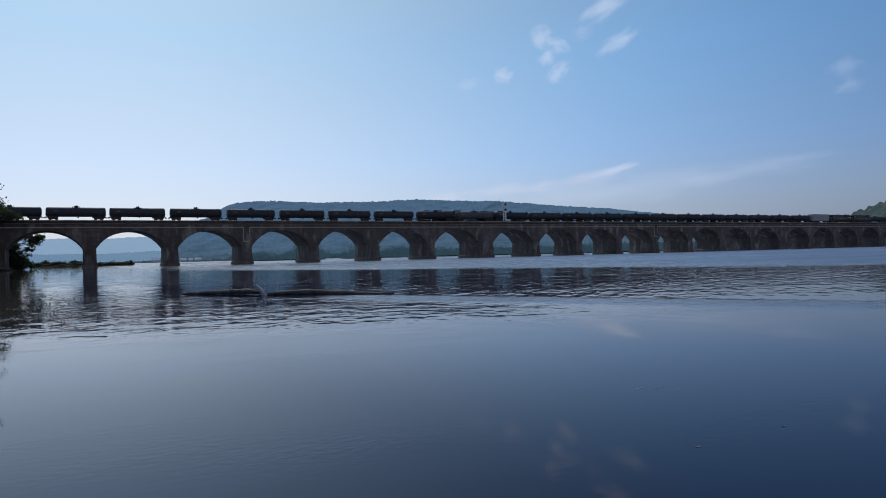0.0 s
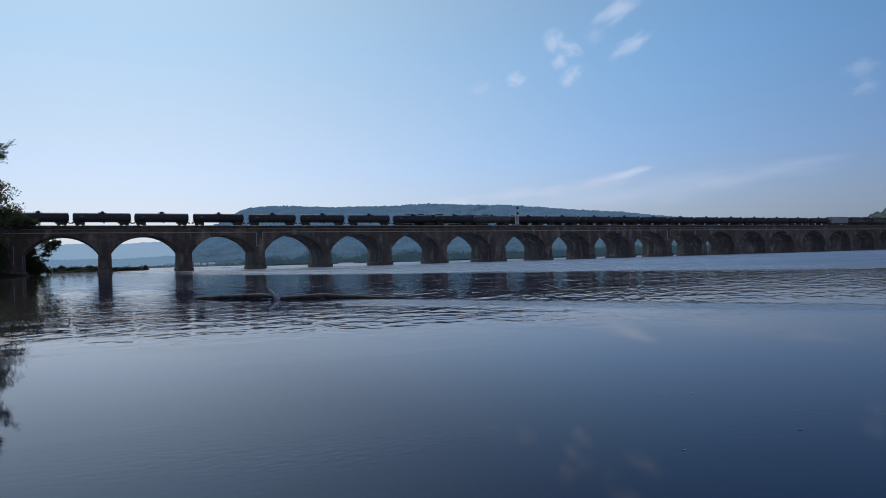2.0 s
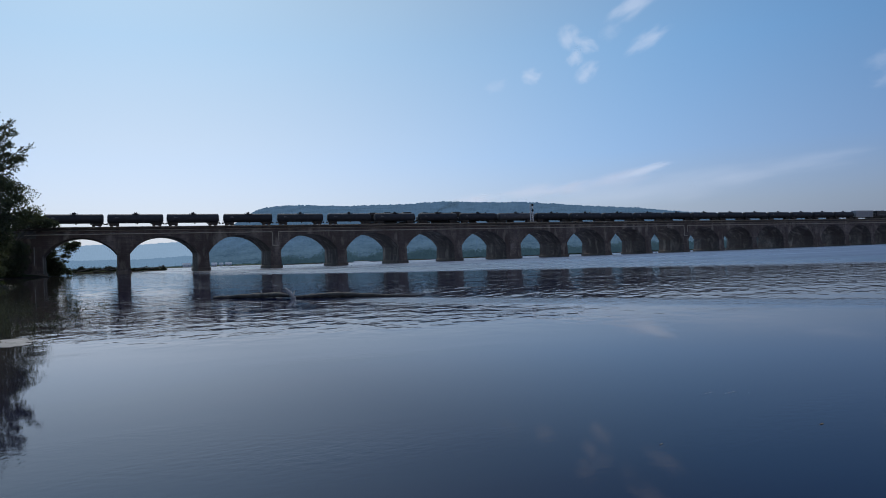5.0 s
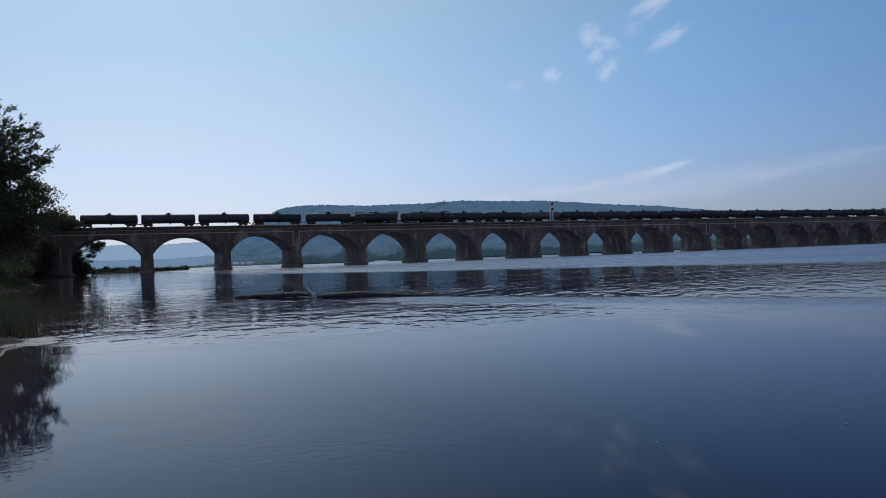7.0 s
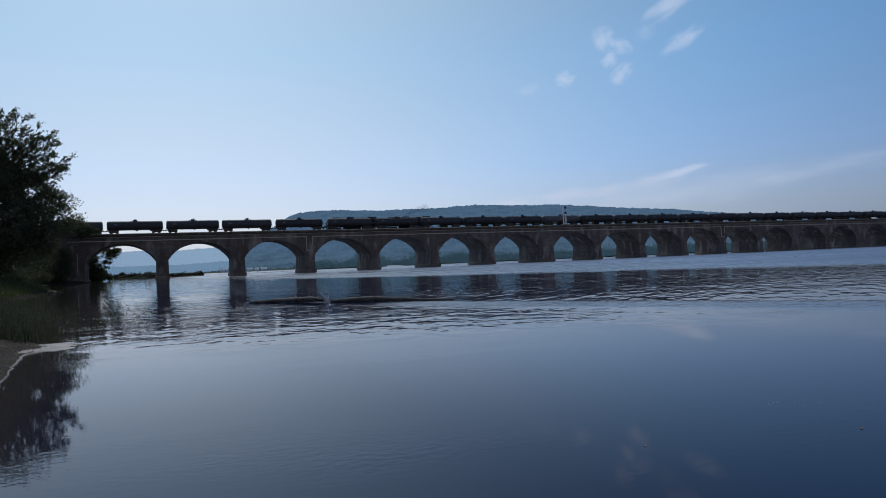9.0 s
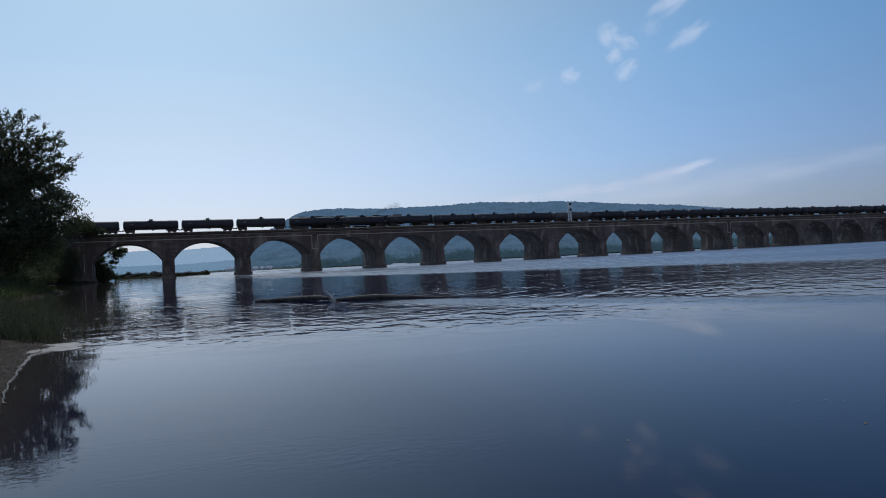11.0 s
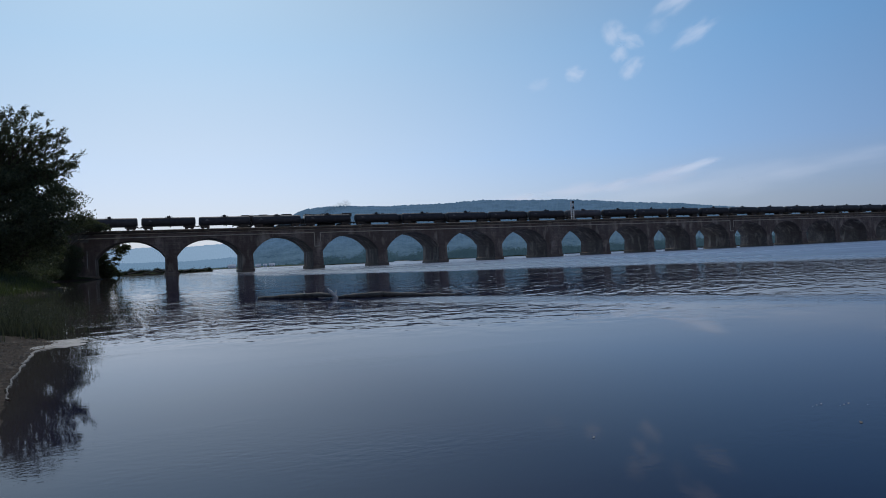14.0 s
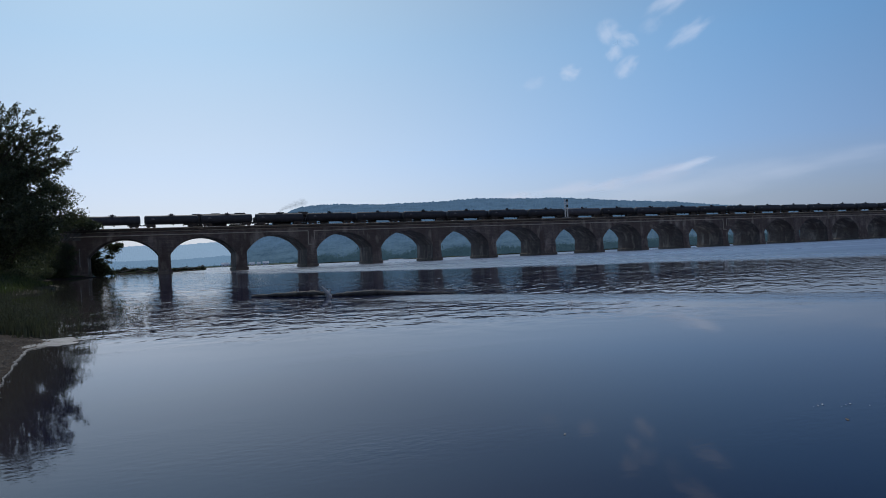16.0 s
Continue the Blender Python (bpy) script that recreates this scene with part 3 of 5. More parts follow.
x = -20.0
for k in (3, 11, 19):
    a, b = drop(k)
    conduit([(x, -0.28, 12.8), (a, -0.28, 12.8), (a, -0.28, 7.95), (b - 0.1, -0.28, 7.95)])
    conduit([(b, -0.28, 9.7), (b, -0.28, 12.8), (b + 3, -0.28, 12.8)])
    x = b + 3
conduit([(x, -0.28, 12.8), (pier_right(30), -0.28, 12.8)])
TAN_ROD = surface("dull_tan_rod", (0.26, 0.22, 0.16), (0.50, 0.44, 0.34), 0.4, 0.8, 0.1, bump=0.3, world_space=True)
# added rods draw the thin tan lines along the coping edges
for k in range(0, 40, 2):
    conduit([(pier_right(k), -0.72, 15.0), (pier_right(k + 2) - 0.2, -0.72, 15.0)], "guard_pipe", 0.12, TAN_ROD, "dull tan rod along the parapet")
    conduit([(pier_right(k), -0.42, 14.0), (pier_right(k + 2) - 0.2, -0.42, 14.0)], "guard_pipe", 0.12, TAN_ROD, "dull tan rod along the parapet")
bm = bmesh.new()
for x0, x1, z0 in ((-24.6, -22.2, 11.9), (-21.9, -19.9, 11.8), (-19.6, -17.1, 11.7)):
    box(bm, (x0, -0.35, z0), (x1, -0.005, 14.0), 0.04)
part("concrete_patch", bm, STAINED, bridge, "pale concrete repair on the abutment")
conduit([(-17.6, -0.5, 3.4), (-17.6, -0.5, 9.1)], "downpipe", 0.14, CONCRETE, "pale vertical downpipe")

TRACK_A, TRACK_B, RAIL = FACE + 5.5, FACE + 10.3, 15.35
for name, y in (("near", TRACK_A), ("far", TRACK_B)):
    track = empty("railway_track", pose(0, y, 0), "steel rails on dark wooden sleepers", "track", "tracks on the bridge")
    for side in (-0.75, 0.75):
        bm = bmesh.new()
        box(bm, (-240, side - 0.035, RAIL - 0.15), (pier_right(LAST), side + 0.035, RAIL), 0.01)
        part("rail", bm, STEEL, track)
    verts, faces = [], []
    xx = -120.0
    while xx < 700:
        i = len(verts)
        verts += [(xx + dx, dy, z) for z in (TOP + 0.15, RAIL - 0.15) for dx, dy in ((0, -1.3), (0.23, -1.3), (0.23, 1.3), (0, 1.3))]
        faces += [tuple(i + j for j in f) for f in ((4, 5, 6, 7), (0, 1, 5, 4), (1, 2, 6, 5), (2, 3, 7, 6), (3, 0, 4, 7))]
        xx += 0.6
    tagged(mesh_of("sleepers", verts, faces, UNDERFRAME, track), kind="stuff")


def signal_mast(x):
    m = empty("railway_signal", pose(x, FACE + 1.2, TOP + 0.2), "two-headed railway signal on a pale metal mast", "signal")
    bm = bmesh.new()
    box(bm, (-1.6, -0.9, 0), (1.6, 0.9, 0.45), 0.03)
    part("base", bm, CONCRETE, m)
    for side in (-0.6, 0.6):
        bm = bmesh.new()
        rod(bm, (side, 0, 0.45), (side, 0, 8.1), 0.25)
        part("post", bm, MAST, m)
    for z in (1.3, 2.2, 3.1, 4.0, 4.9, 5.8, 6.7):
        bm = bmesh.new()
        rod(bm, (-0.6, 0, z), (0.6, 0, z), 0.07)
        part("rung", bm, MAST, m)
    for z in (5.2, 7.5):
        bm = bmesh.new()
        box(bm, (-0.9, -0.5, z - 0.95), (0.9, 0.5, z - 0.85))
        part("platform", bm, MAST, m)
        bm = bmesh.new()
        bmesh.ops.create_cone(bm, cap_ends=True, segments=20, radius1=0.55, radius2=0.55, depth=0.1, matrix=pose(0.35, -0.25, z, 90, 0, 0))
        head = part("signal_head", bm, SIGNAL_BLACK, m)
        for dz in (-0.25, 0.0, 0.25):
            bm = bmesh.new()
            rod(bm, (0.35, -0.62, z + dz), (0.35, -0.3, z + dz), 0.1)
            part("hood", bm, SIGNAL_BLACK, head)


signal_mast(165.2)


# ---- trains ----
def bogie(x, parent):
    bm = bmesh.new()
    for side in (-1.0, 1.0):
        box(bm, (x - 1.3, side - 0.08, 0.42), (x + 1.3, side + 0.08, 0.78), 0.05)
    box(bm, (x - 0.25, -1.0, 0.45), (x + 0.25, 1.0, 0.85), 0.04)
    truck = part("truck", bm, UNDERFRAME, parent)
    for dx in (-0.88, 0.88):
        bm = bmesh.new()
        rod(bm, (0, -0.9, 0), (0, 0.9, 0), 0.09)
        for side in (-0.76, 0.76):
            rod(bm, (0, side - 0.06, 0), (0, side + 0.06, 0), 0.45, sides=18)
        part("wheelset", bm, STEEL, truck).location = (x + dx, 0, 0.45)


def coupler(x0, x1, parent):
    bm = bmesh.new()
    box(bm, (min(x0, x1), -0.12, 0.72), (max(x0, x1), 0.12, 1.0), 0.03)
    part("coupler", bm, UNDERFRAME, parent)


def tank_car(length, paint, label, y=TRACK_A, group="train on the near track"):
    car = empty("tank_car", pose(0, y, RAIL), label, "tank car", group)
    h = length / 2 - 0.5
    r = 1.52
    bm = bmesh.new()
    dome = [(-h + 0.5 * (1 - math.cos(a)), r * math.sin(a) ** 0.6) for a in (math.pi / 2 * i / 6 for i in range(1, 7))]
    lathe_x(bm, [(-h, 0.05)] + dome + [(-x, q) for x, q in dome[::-1]] + [(h, 0.05)], 28, (0, 0, 2.68))
    tank = part("tank", bm, paint, car, smooth=True)
    bm = bmesh.new()
    rod(bm, (0, 0, 4.1), (0, 0, 4.5), 0.55, sides=16)
    rod(bm, (0, 0, 4.5), (0, 0, 4.62), 0.6, sides=16)
    rod(bm, (0.2, 0.1, 4.62), (0.2, 0.1, 4.86), 0.14, sides=10)
    rod(bm, (-0.25, -0.1, 4.62), (-0.25, -0.1, 4.78), 0.11, sides=10)
    part("manway", bm, paint, tank)
    bm = bmesh.new()
    box(bm, (-1.1, -0.95, 4.08), (1.1, 0.95, 4.14))
    for sx in (-1.1, 1.1):
        for sy in (-0.95, 0.95):
            rod(bm, (sx, sy, 3.6), (sx, sy, 4.42), 0.022, sides=6)
    for sy in (-0.95, 0.95):
        rod(bm, (-1.1, sy, 4.42), (1.1, sy, 4.42), 0.022, sides=6)
    part("platform", bm, UNDERFRAME, car)
    for side in (-1, 1):
        bm = bmesh.new()
        for dx in (-0.2, 0.2):
            rod(bm, (dx, side * 1.56, 1.0), (dx, side * 1.3, 3.9), 0.025, sides=6)
        for i in range(8):
            z = 1.1 + 0.38 * i
            y = side * (1.56 - 0.26 * (z - 1.0) / 2.9)
            rod(bm, (-0.2, y, z), (0.2, y, z), 0.018, sides=5)
        part("ladder", bm, UNDERFRAME, car)
    for side in (-1, 1):
        bm = bmesh.new()
        box(bm, (side * (length / 2 - 0.75) - 0.55, -1.4, 0.95), (side * (length / 2 - 0.75) + 0.35, 1.4, 1.15), 0.02)
        box(bm, (side * (length / 2 - 2.5) - 1.45, -0.7, 0.5), (side * (length / 2 - 2.5) + 1.45, 0.7, 1.5), 0.04)
        for sy in (-1.35, 1.35):
            rod(bm, (side * (length / 2 - 0.5), sy, 1.15), (side * (length / 2 - 0.5), sy, 2.1), 0.025, sides=6)
        rod(bm, (side * (length / 2 - 0.5), -1.35, 2.1), (side * (length / 2 - 0.5), 1.35, 2.1), 0.025, sides=6)
        part("end_platform", bm, UNDERFRAME, car)
        bogie(side * (length / 2 - 2.6), car)
        coupler(side * (length / 2 - 0.6), side * (length / 2 + 0.02), car)
    bm = bmesh.new()
    rod(bm, (0.5, 0, 0.85), (0.5, 0, 1.25), 0.22, sides=10)
    part("valve", bm, UNDERFRAME, car)
    bm = bmesh.new()
    rod(bm, (h - 4.0, 0.5, 1.0), (h - 2.6, 0.5, 1.0), 0.2, sides=10)
    part("brake_cylinder", bm, UNDERFRAME, car)
    bm = bmesh.new()
    for i, w in enumerate((0.5, 0.7)):
        box(bm, (-h + 2.2, -1.512, 3.05 - 0.25 * i), (-h + 2.2 + w * 1.6, -1.42, 3.17 - 0.25 * i))
    part("marking", bm, WHITE_MARK, tank, "faint white lettering bars")
    return car


def boxcar(length, top, paint, label, group, y, ribs=9):
    car = empty("boxcar", pose(0, y, RAIL), label, "boxcar", group)
    h, w = length / 2 - 0.55, 1.5
    low = 1.05
    bm = bmesh.new()
    box(bm, (-h, -w, low), (h, w, top), 0.04)
    body = part("body", bm, paint, car)
    for sy in (-w - 0.06, w + 0.004):
        for i in range(ribs + 1):
            x = -h + 0.15 + (2 * h - 0.3) * i / ribs
            bm = bmesh.new()
            box(bm, (x - 0.05, sy, low + 0.02), (x + 0.05, sy + 0.056, top - 0.05))
            part("rib", bm, paint, body)
    bm = bmesh.new()
    box(bm, (-h - 0.02, -w - 0.08, top), (h + 0.02, w + 0.08, top + 0.12), 0.03)
    part("top_rim", bm, paint, body)
    bm = bmesh.new()
    box(bm, (-length / 2 + 0.2, -0.3, 0.75), (length / 2 - 0.2, 0.3, 1.04), 0.03)
    part("sill", bm, UNDERFRAME, car)
    for side in (-1, 1):
        bogie(side * (length / 2 - 2.0), car)
        coupler(side * (length / 2 - 0.3), side * (length / 2 + 0.02), car)
    return car


def locomotive(y, facing, group):
    """A six-axle diesel; facing is the way of its short nose along x."""
    car = empty("diesel_locomotive", pose(0, y, RAIL, 0, 0, 0 if facing > 0 else 180), "black diesel freight locomotive with a wide cab", "locomotive", group)
    bm = bmesh.new()
    box(bm, (-10.8, -1.5, 1.2), (10.8, 1.5, 1.62), 0.05)
    part("frame", bm, UNDERFRAME, car)
    bm = bmesh.new()
    box(bm, (-9.6, -0.9, 1.62), (5.2, 0.9, 4.7), 0.12)
    hood = part("long_hood", bm, LOCO_BLACK, car)
    bm = bmesh.new()
    box(bm, (-9.9, -1.5, 3.6), (-6.2, 1.5, 4.92), 0.18)
    part("radiator", bm, LOCO_BLACK, hood)
    for i in range(3):
        bm = bmesh.new()
        rod(bm, (-9.2 + 1.15 * i, 0, 4.92), (-9.2 + 1.15 * i, 0, 5.04), 0.5, sides=16)
        part("roof_fan", bm, LOCO_BLACK, hood)
    bm = bmesh.new()
    box(bm, (-1.2, -0.6, 4.7), (1.6, 0.6, 4.95), 0.06)
    part("exhaust", bm, LOCO_BLACK, hood)
    bm = bmesh.new()
    box(bm, (5.2, -1.5, 1.62), (7.9, 1.5, 4.8), 0.16)
    cab = part("cab", bm, LOCO_BLACK, car)
    for sy in (-1.53, 1.5):
        bm = bmesh.new()
        box(bm, (5.7, sy, 3.2), (7.4, sy + 0.03, 4.0))
        part("window", bm, GLASS, cab)
    bm = bmesh.new()
    box(bm, (7.9, -1.4, 3.35), (7.93, 1.4, 4.15))
    part("windscreen", bm, GLASS, cab)
    bm = bmesh.new()
    box(bm, (7.9, -1.2, 1.62), (9.9, 1.2, 3.25), 0.25)
    part("nose", bm, LOCO_BLACK, car)
    bm = bmesh.new()
    box(bm, (-3.4, -1.4, 0.35), (3.0, 1.4, 1.2), 0.2)
    part("fuel_tank", bm, UNDERFRAME, car)
    for side in (-1, 1):
        bm = bmesh.new()
        rod(bm, (-10.6, side * 1.45, 2.65), (5.0, side * 1.45, 2.65), 0.03, sides=6)
        for i in range(9):
            rod(bm, (-10.6 + 1.9 * i, side * 1.45, 1.62), (-10.6 + 1.9 * i, side * 1.45, 2.65), 0.025, sides=6)
        part("handrail", bm, MAST, car)
        bm = bmesh.new()
        for sy in (-1.1, 1.1):
            box(bm, (side * 6.9 - 2.5, sy - 0.12, 0.45), (side * 6.9 + 2.5, sy + 0.12, 0.95), 0.06)
        truck = part("truck", bm, UNDERFRAME, car)
        for i in range(3):
            bm = bmesh.new()
            x = side * 6.9 + (i - 1) * 1.85
            for sy in (-0.76, 0.76):
                rod(bm, (0, sy - 0.07, 0), (0, sy + 0.07, 0), 0.5, sides=18)
            rod(bm, (0, -0.8, 0), (0, 0.8, 0), 0.1)
            part("wheelset", bm, STEEL, truck).location = (x, 0, 0.5)
        coupler(side * 10.6, side * 11.1, car)
    return car


TRAIN = []      # (thing, x at the start, speed, y, turn)
SPEED_A, SPEED_B = 1.51, -7.1
black = tank_car(17.9, TANK_BLACK, "black railway tank car with a top platform")
grey = tank_car(18.7, TANK_GREY, "faded grey railway tank car among black ones")
gaps = [-5.4 - 18.0 * i for i in (5, 4, 3, 2, 1)] + [-5.4, 12.4, 30.4] + [30.4 + 18.75 * i for i in range(1, 20)]
used = False
for i, (a, b) in enumerate(zip(gaps, gaps[1:])):
    if i == 13:
        car = grey
    else:
        car = copy_thing(black, pose(0, TRACK_A, RAIL)) if used else black
        used = True
    TRAIN.append((car, (a + b) / 2, SPEED_A, TRACK_A, 0))
x = gaps[-1]
TRAIN.append((boxcar(17.6, 4.75, BOXCAR, "dull white boxcar behind the engines", "train on the near track", TRACK_A), x + 8.8, SPEED_A, TRACK_A, 0))
lead = locomotive(TRACK_A, -1, "train on the near track")
TRAIN.append((lead, x + 17.6 + 11.1, SPEED_A, TRACK_A, 180))
TRAIN.append((copy_thing(lead, pose(0, 0, 0)), x + 17.6 + 33.3, SPEED_A, TRACK_A, 180))
FRONT_B = 127.0
other = locomotive(TRACK_B, -1, "train on the far track")
TRAIN.append((other, FRONT_B + 11.1, SPEED_B, TRACK_B, 180))
TRAIN.append((copy_thing(other, pose(0, 0, 0)), FRONT_B + 33.6, SPEED_B, TRACK_B, 180))
tanker = tank_car(17.9, TANK_BLACK, "black railway tank car in the passing train", TRACK_B, "train on the far track")
for i in range(26):
    TRAIN.append((copy_thing(tanker, pose(0, 0, 0)) if i else tanker, FRONT_B + 56.2 + 18.75 * i, SPEED_B, TRACK_B, 0))


# ---- trees and scrub ----
def limb(verts, faces, a, b, r0, r1, sides=6):
    a, b = np.array(a, float), np.array(b, float)
    d = (b - a) / max(1e-6, np.linalg.norm(b - a))
    u = np.cross(d, (0.3, 0.9, 0.2))
    u /= np.linalg.norm(u)
    w = np.cross(d, u)
    i = len(verts)
    for c, r in ((a, r0), (b, r1)):
        for k in range(sides):
            t = 2 * math.pi * k / sides
            verts.append(tuple(c + r * (u * math.cos(t) + w * math.sin(t))))
    for k in range(sides):
        faces.append((i + k, i + (k + 1) % sides, i + sides + (k + 1) % sides, i + sides + k))


def leaves(rng, centres, spread, per, size):
    """Small leaf blades scattered round each centre, as arrays of vertices and faces."""
    n = len(centres) * per
    c = np.repeat(centres, per, 0) + rng.normal(0, 1, (n, 3)) * np.repeat(spread, per)[:, None] * (1, 1, 0.75)
    d = rng.normal(0, 1, (n, 3))
    d /= np.linalg.norm(d, axis=1)[:, None]
    e = np.cross(d, rng.normal(0, 1, (n, 3)))
    e /= np.linalg.norm(e, axis=1)[:, None]
    s = (size * rng.uniform(0.6, 1.4, n))[:, None]
    v = np.stack([c - d * s, c + e * s * 0.55, c + d * s, c - e * s * 0.55], 1).reshape(-1, 3)
    f = np.arange(4 * n).reshape(-1, 4)
    return v, f


def leaf_part(name, v, f, material, parent):
    data = bpy.data.meshes.new(name)
    data.from_pydata(v.tolist(), [], f.tolist())
    data.materials.append(material)
    ob = new(name, data)
    ob.parent = parent
    return ob


def tree(base, height, lobes, seed, label, name="tree", clusters=260, per=70, size=0.2, airy=1.0, material=None, stem=0.4):
    """lobes: (dx, dy, z, radius, height) parts of the crown, relative to the base."""
    rng = np.random.default_rng(seed)
    top = empty(name, pose(*base), label, name.replace("_", " "))
    verts, faces = [], []
    lean = np.array([0.0, 0.0, height * 0.55])
    limb(verts, faces, (0, 0, -0.5), lean * 0.5 + (0.2, 0, 0), stem, stem * 0.75, 8)
    limb(verts, faces, lean * 0.5 + (0.2, 0, 0), lean, stem * 0.75, stem * 0.4, 8)
    tips, widths = [], []
    total = sum(q[3] ** 2 * q[4] for q in lobes)
    for dx, dy, z, r, hh in lobes:
        c = np.array((dx, dy, z))
        start = lean * min(0.95, max(0.25, (z - hh) / max(1.0, lean[2])))
        limb(verts, faces, start, c, stem * 0.38, 0.09)
        n = max(10, int(clusters * r * r * hh / total))
        for _ in range(n):
            d = rng.normal(0, 1, 3)
            d /= np.linalg.norm(d)
            p = c + d * (r, r, hh) * rng.uniform(0.25, 1.0) ** 0.45 * rng.uniform(0.8, 1.12)
            if p[2] < 0.2:
                continue
            tips.append(p)
            widths.append(rng.uniform(0.35, 0.75) * airy)
            if rng.random() < 0.55:
                m = c + (p - c) * 0.5 + rng.normal(0, 0.2, 3)
                limb(verts, faces, c + (p - c) * 0.1, m, 0.05, 0.035, 4)
                limb(verts, faces, m, p + d * 0.3, 0.035, 0.012, 4)
    mesh_of("trunk", verts, faces, BARK, top)
    v, f = leaves(rng, np.array(tips), np.array(widths), per, size)
    leaf_part("crown", v, f, material or LEAF, top)
    return top


def bent(a, b, sag, t):
    """A point along a limb that leaves steeply and bows over."""
    m = (a + b) / 2 + sag
    return (1 - t) ** 2 * a + 2 * t * (1 - t) * m + t * t * b


def spreading_tree(base, fork, tips, seed, label, sides=12, twigs=8, per=11, size=0.105, stem=0.45):
    """An airy crown: long limbs fan out from the fork to the tips, with side branches, twigs and leaves along the twigs."""
    rng = np.random.default_rng(seed)
    top = empty("tree", pose(*base), label, "tree")
    verts, faces, at = [], [], []
    fork = np.array(fork, float)
    limb(verts, faces, (0, 0, -0.5), fork, stem, stem * 0.7, 9)
    for tip in tips:
        tip = np.array(tip, float)
        length = np.linalg.norm(tip - fork)
        sag = np.array((0, 0, 0.10 * length)) + rng.normal(0, 0.3, 3)
        pts = [bent(fork, tip, sag, t) for t in np.linspace(0, 1, 9)]
        for k in range(8):
            limb(verts, faces, pts[k], pts[k + 1], stem * 0.36 * (1 - k / 8.6), stem * 0.36 * (1 - (k + 1) / 8.6), 6)
        for t in np.linspace(0.34, 1.0, sides):
            t = min(1.0, t + rng.uniform(-0.03, 0.03))
            p = bent(fork, tip, sag, t)
            along_it = bent(fork, tip, sag, min(1.0, t + 0.05)) - bent(fork, tip, sag, t - 0.05)
            along_it /= np.linalg.norm(along_it)
            d = along_it * rng.uniform(0.75, 1.1) + rng.normal(0, 0.42, 3) + (0, 0, 0.12)
            d /= np.linalg.norm(d)
            reach = length * rng.uniform(0.13, 0.24) * (1.15 - 0.75 * t)
            e = p + d * reach
            limb(verts, faces, p, e, 0.045, 0.016, 4)
            for _ in range(twigs):
                q = p + (e - p) * rng.uniform(0.25, 1.0)
                w = d + rng.normal(0, 0.45, 3) + (0, 0, 0.15)
                w *= rng.uniform(0.45, 1.0) / np.linalg.norm(w)
                limb(verts, faces, q, q + w, 0.016, 0.006, 3)
                at += [q + w * f for f in rng.uniform(0.3, 1.08, per)]
    mesh_of("trunk", verts, faces, BARK, top)
    v, f = leaves(rng, np.array(at), np.full(len(at), 0.07), 1, size)
    leaf_part("crown", v, f, LEAF, top)
    return top


FAN = [(5.2, 21.4), (7.2, 21.0), (8.7, 19.4), (10.2, 18.9), (10.9, 17.1), (11.9, 15.4), (11.7, 14.4), (10.4, 13.2), (3.4, 20.6), (1.0, 21.0), (-2.5, 19.5), (-6, 17), (-9, 14)]
spreading_tree((-19, 97, 1.6), (0.6, 0, 8.5), [(x * k, y, 9 + (z - 9) * k) for y, k in ((0, 0.90), (-2.6, 0.84), (2.8, 0.80), (0.8, 0.62), (-1.0, 0.5)) for x, z in FAN],
               11, "tall airy riverside tree with fanned limbs, dark against the sky")
tree((-18, 95, 1.6), 13, [(0.5, 0, 10.2, 5.2, 3.2), (6.2, 0, 9.6, 3.4, 2.2), (9.2, 0, 9.0, 2.0, 1.6), (3.5, 0, 12.0, 3.0, 1.9), (8.0, 0, 10.6, 1.7, 1.0), (10.6, 0, 7.2, 1.3, 0.7), (-5, 0, 11, 5, 4)], 19,
     "dense dark riverside tree under a taller one", clusters=600, per=80, size=0.13, airy=0.8)
tree((-16, 93, 1.5), 11, [(4.0, 0, 6.2, 4.0, 3.2), (6.2, 0, 6.6, 2.2, 1.9), (0, 0, 6, 5, 4.5), (-5, 0, 7, 5, 5), (4.6, 0, 4.4, 2.4, 2.4), (2.6, 0, 2.8, 3.2, 2.2)], 12, "dense dark riverside tree leaning over the water", clusters=460, per=80, size=0.15)
tree((-24, 88, 1.9), 14, [(0, 0, 7, 6, 6), (5, 0, 5, 5, 4.5), (-6, 1, 8, 6, 6)], 13, "dense dark riverside tree", clusters=300, per=80, size=0.2)
tree((-32, 205, 1.5), 17, [(0, 0, 9, 6, 7), (6.5, 2, 5.5, 4.5, 5.0), (4.5, 0, 13, 4.0, 4), (-8, 0, 9, 7, 7)], 14, "dark tree in front of the bridge end", clusters=360, per=80, size=0.26)
tree((-28, 226, 1.5), 17, [(0, 0, 8, 4.5, 6.0), (1.5, 0, 13.6, 3.0, 2.6), (3.2, 0, 5.5, 3.0, 4.5), (9.5, 0, 15.2, 2.2, 1.0), (12.4, 0, 15.2, 2.2, 1.0), (15.0, 0, 14.4, 2.0, 0.55), (-6, 0, 11, 6, 6)], 15, "leafy tree against the bridge abutment", clusters=340, per=80, size=0.26)
# right-hand lobes are added foliage standing in for the shade of the abutment recess
tree((-25, 231, 0.6), 10, [(0, 0, 4.0, 3.6, 3.8), (2.4, 0, 2.6, 2.6, 2.4), (-4, 0, 6, 4, 5), (5.0, 0, 4.6, 2.3, 4.4), (4.2, 0, 8.2, 2.4, 2.4)], 17, "dense dark scrub tree, widened over the dark recess of the abutment wall", clusters=280, per=80, size=0.22)
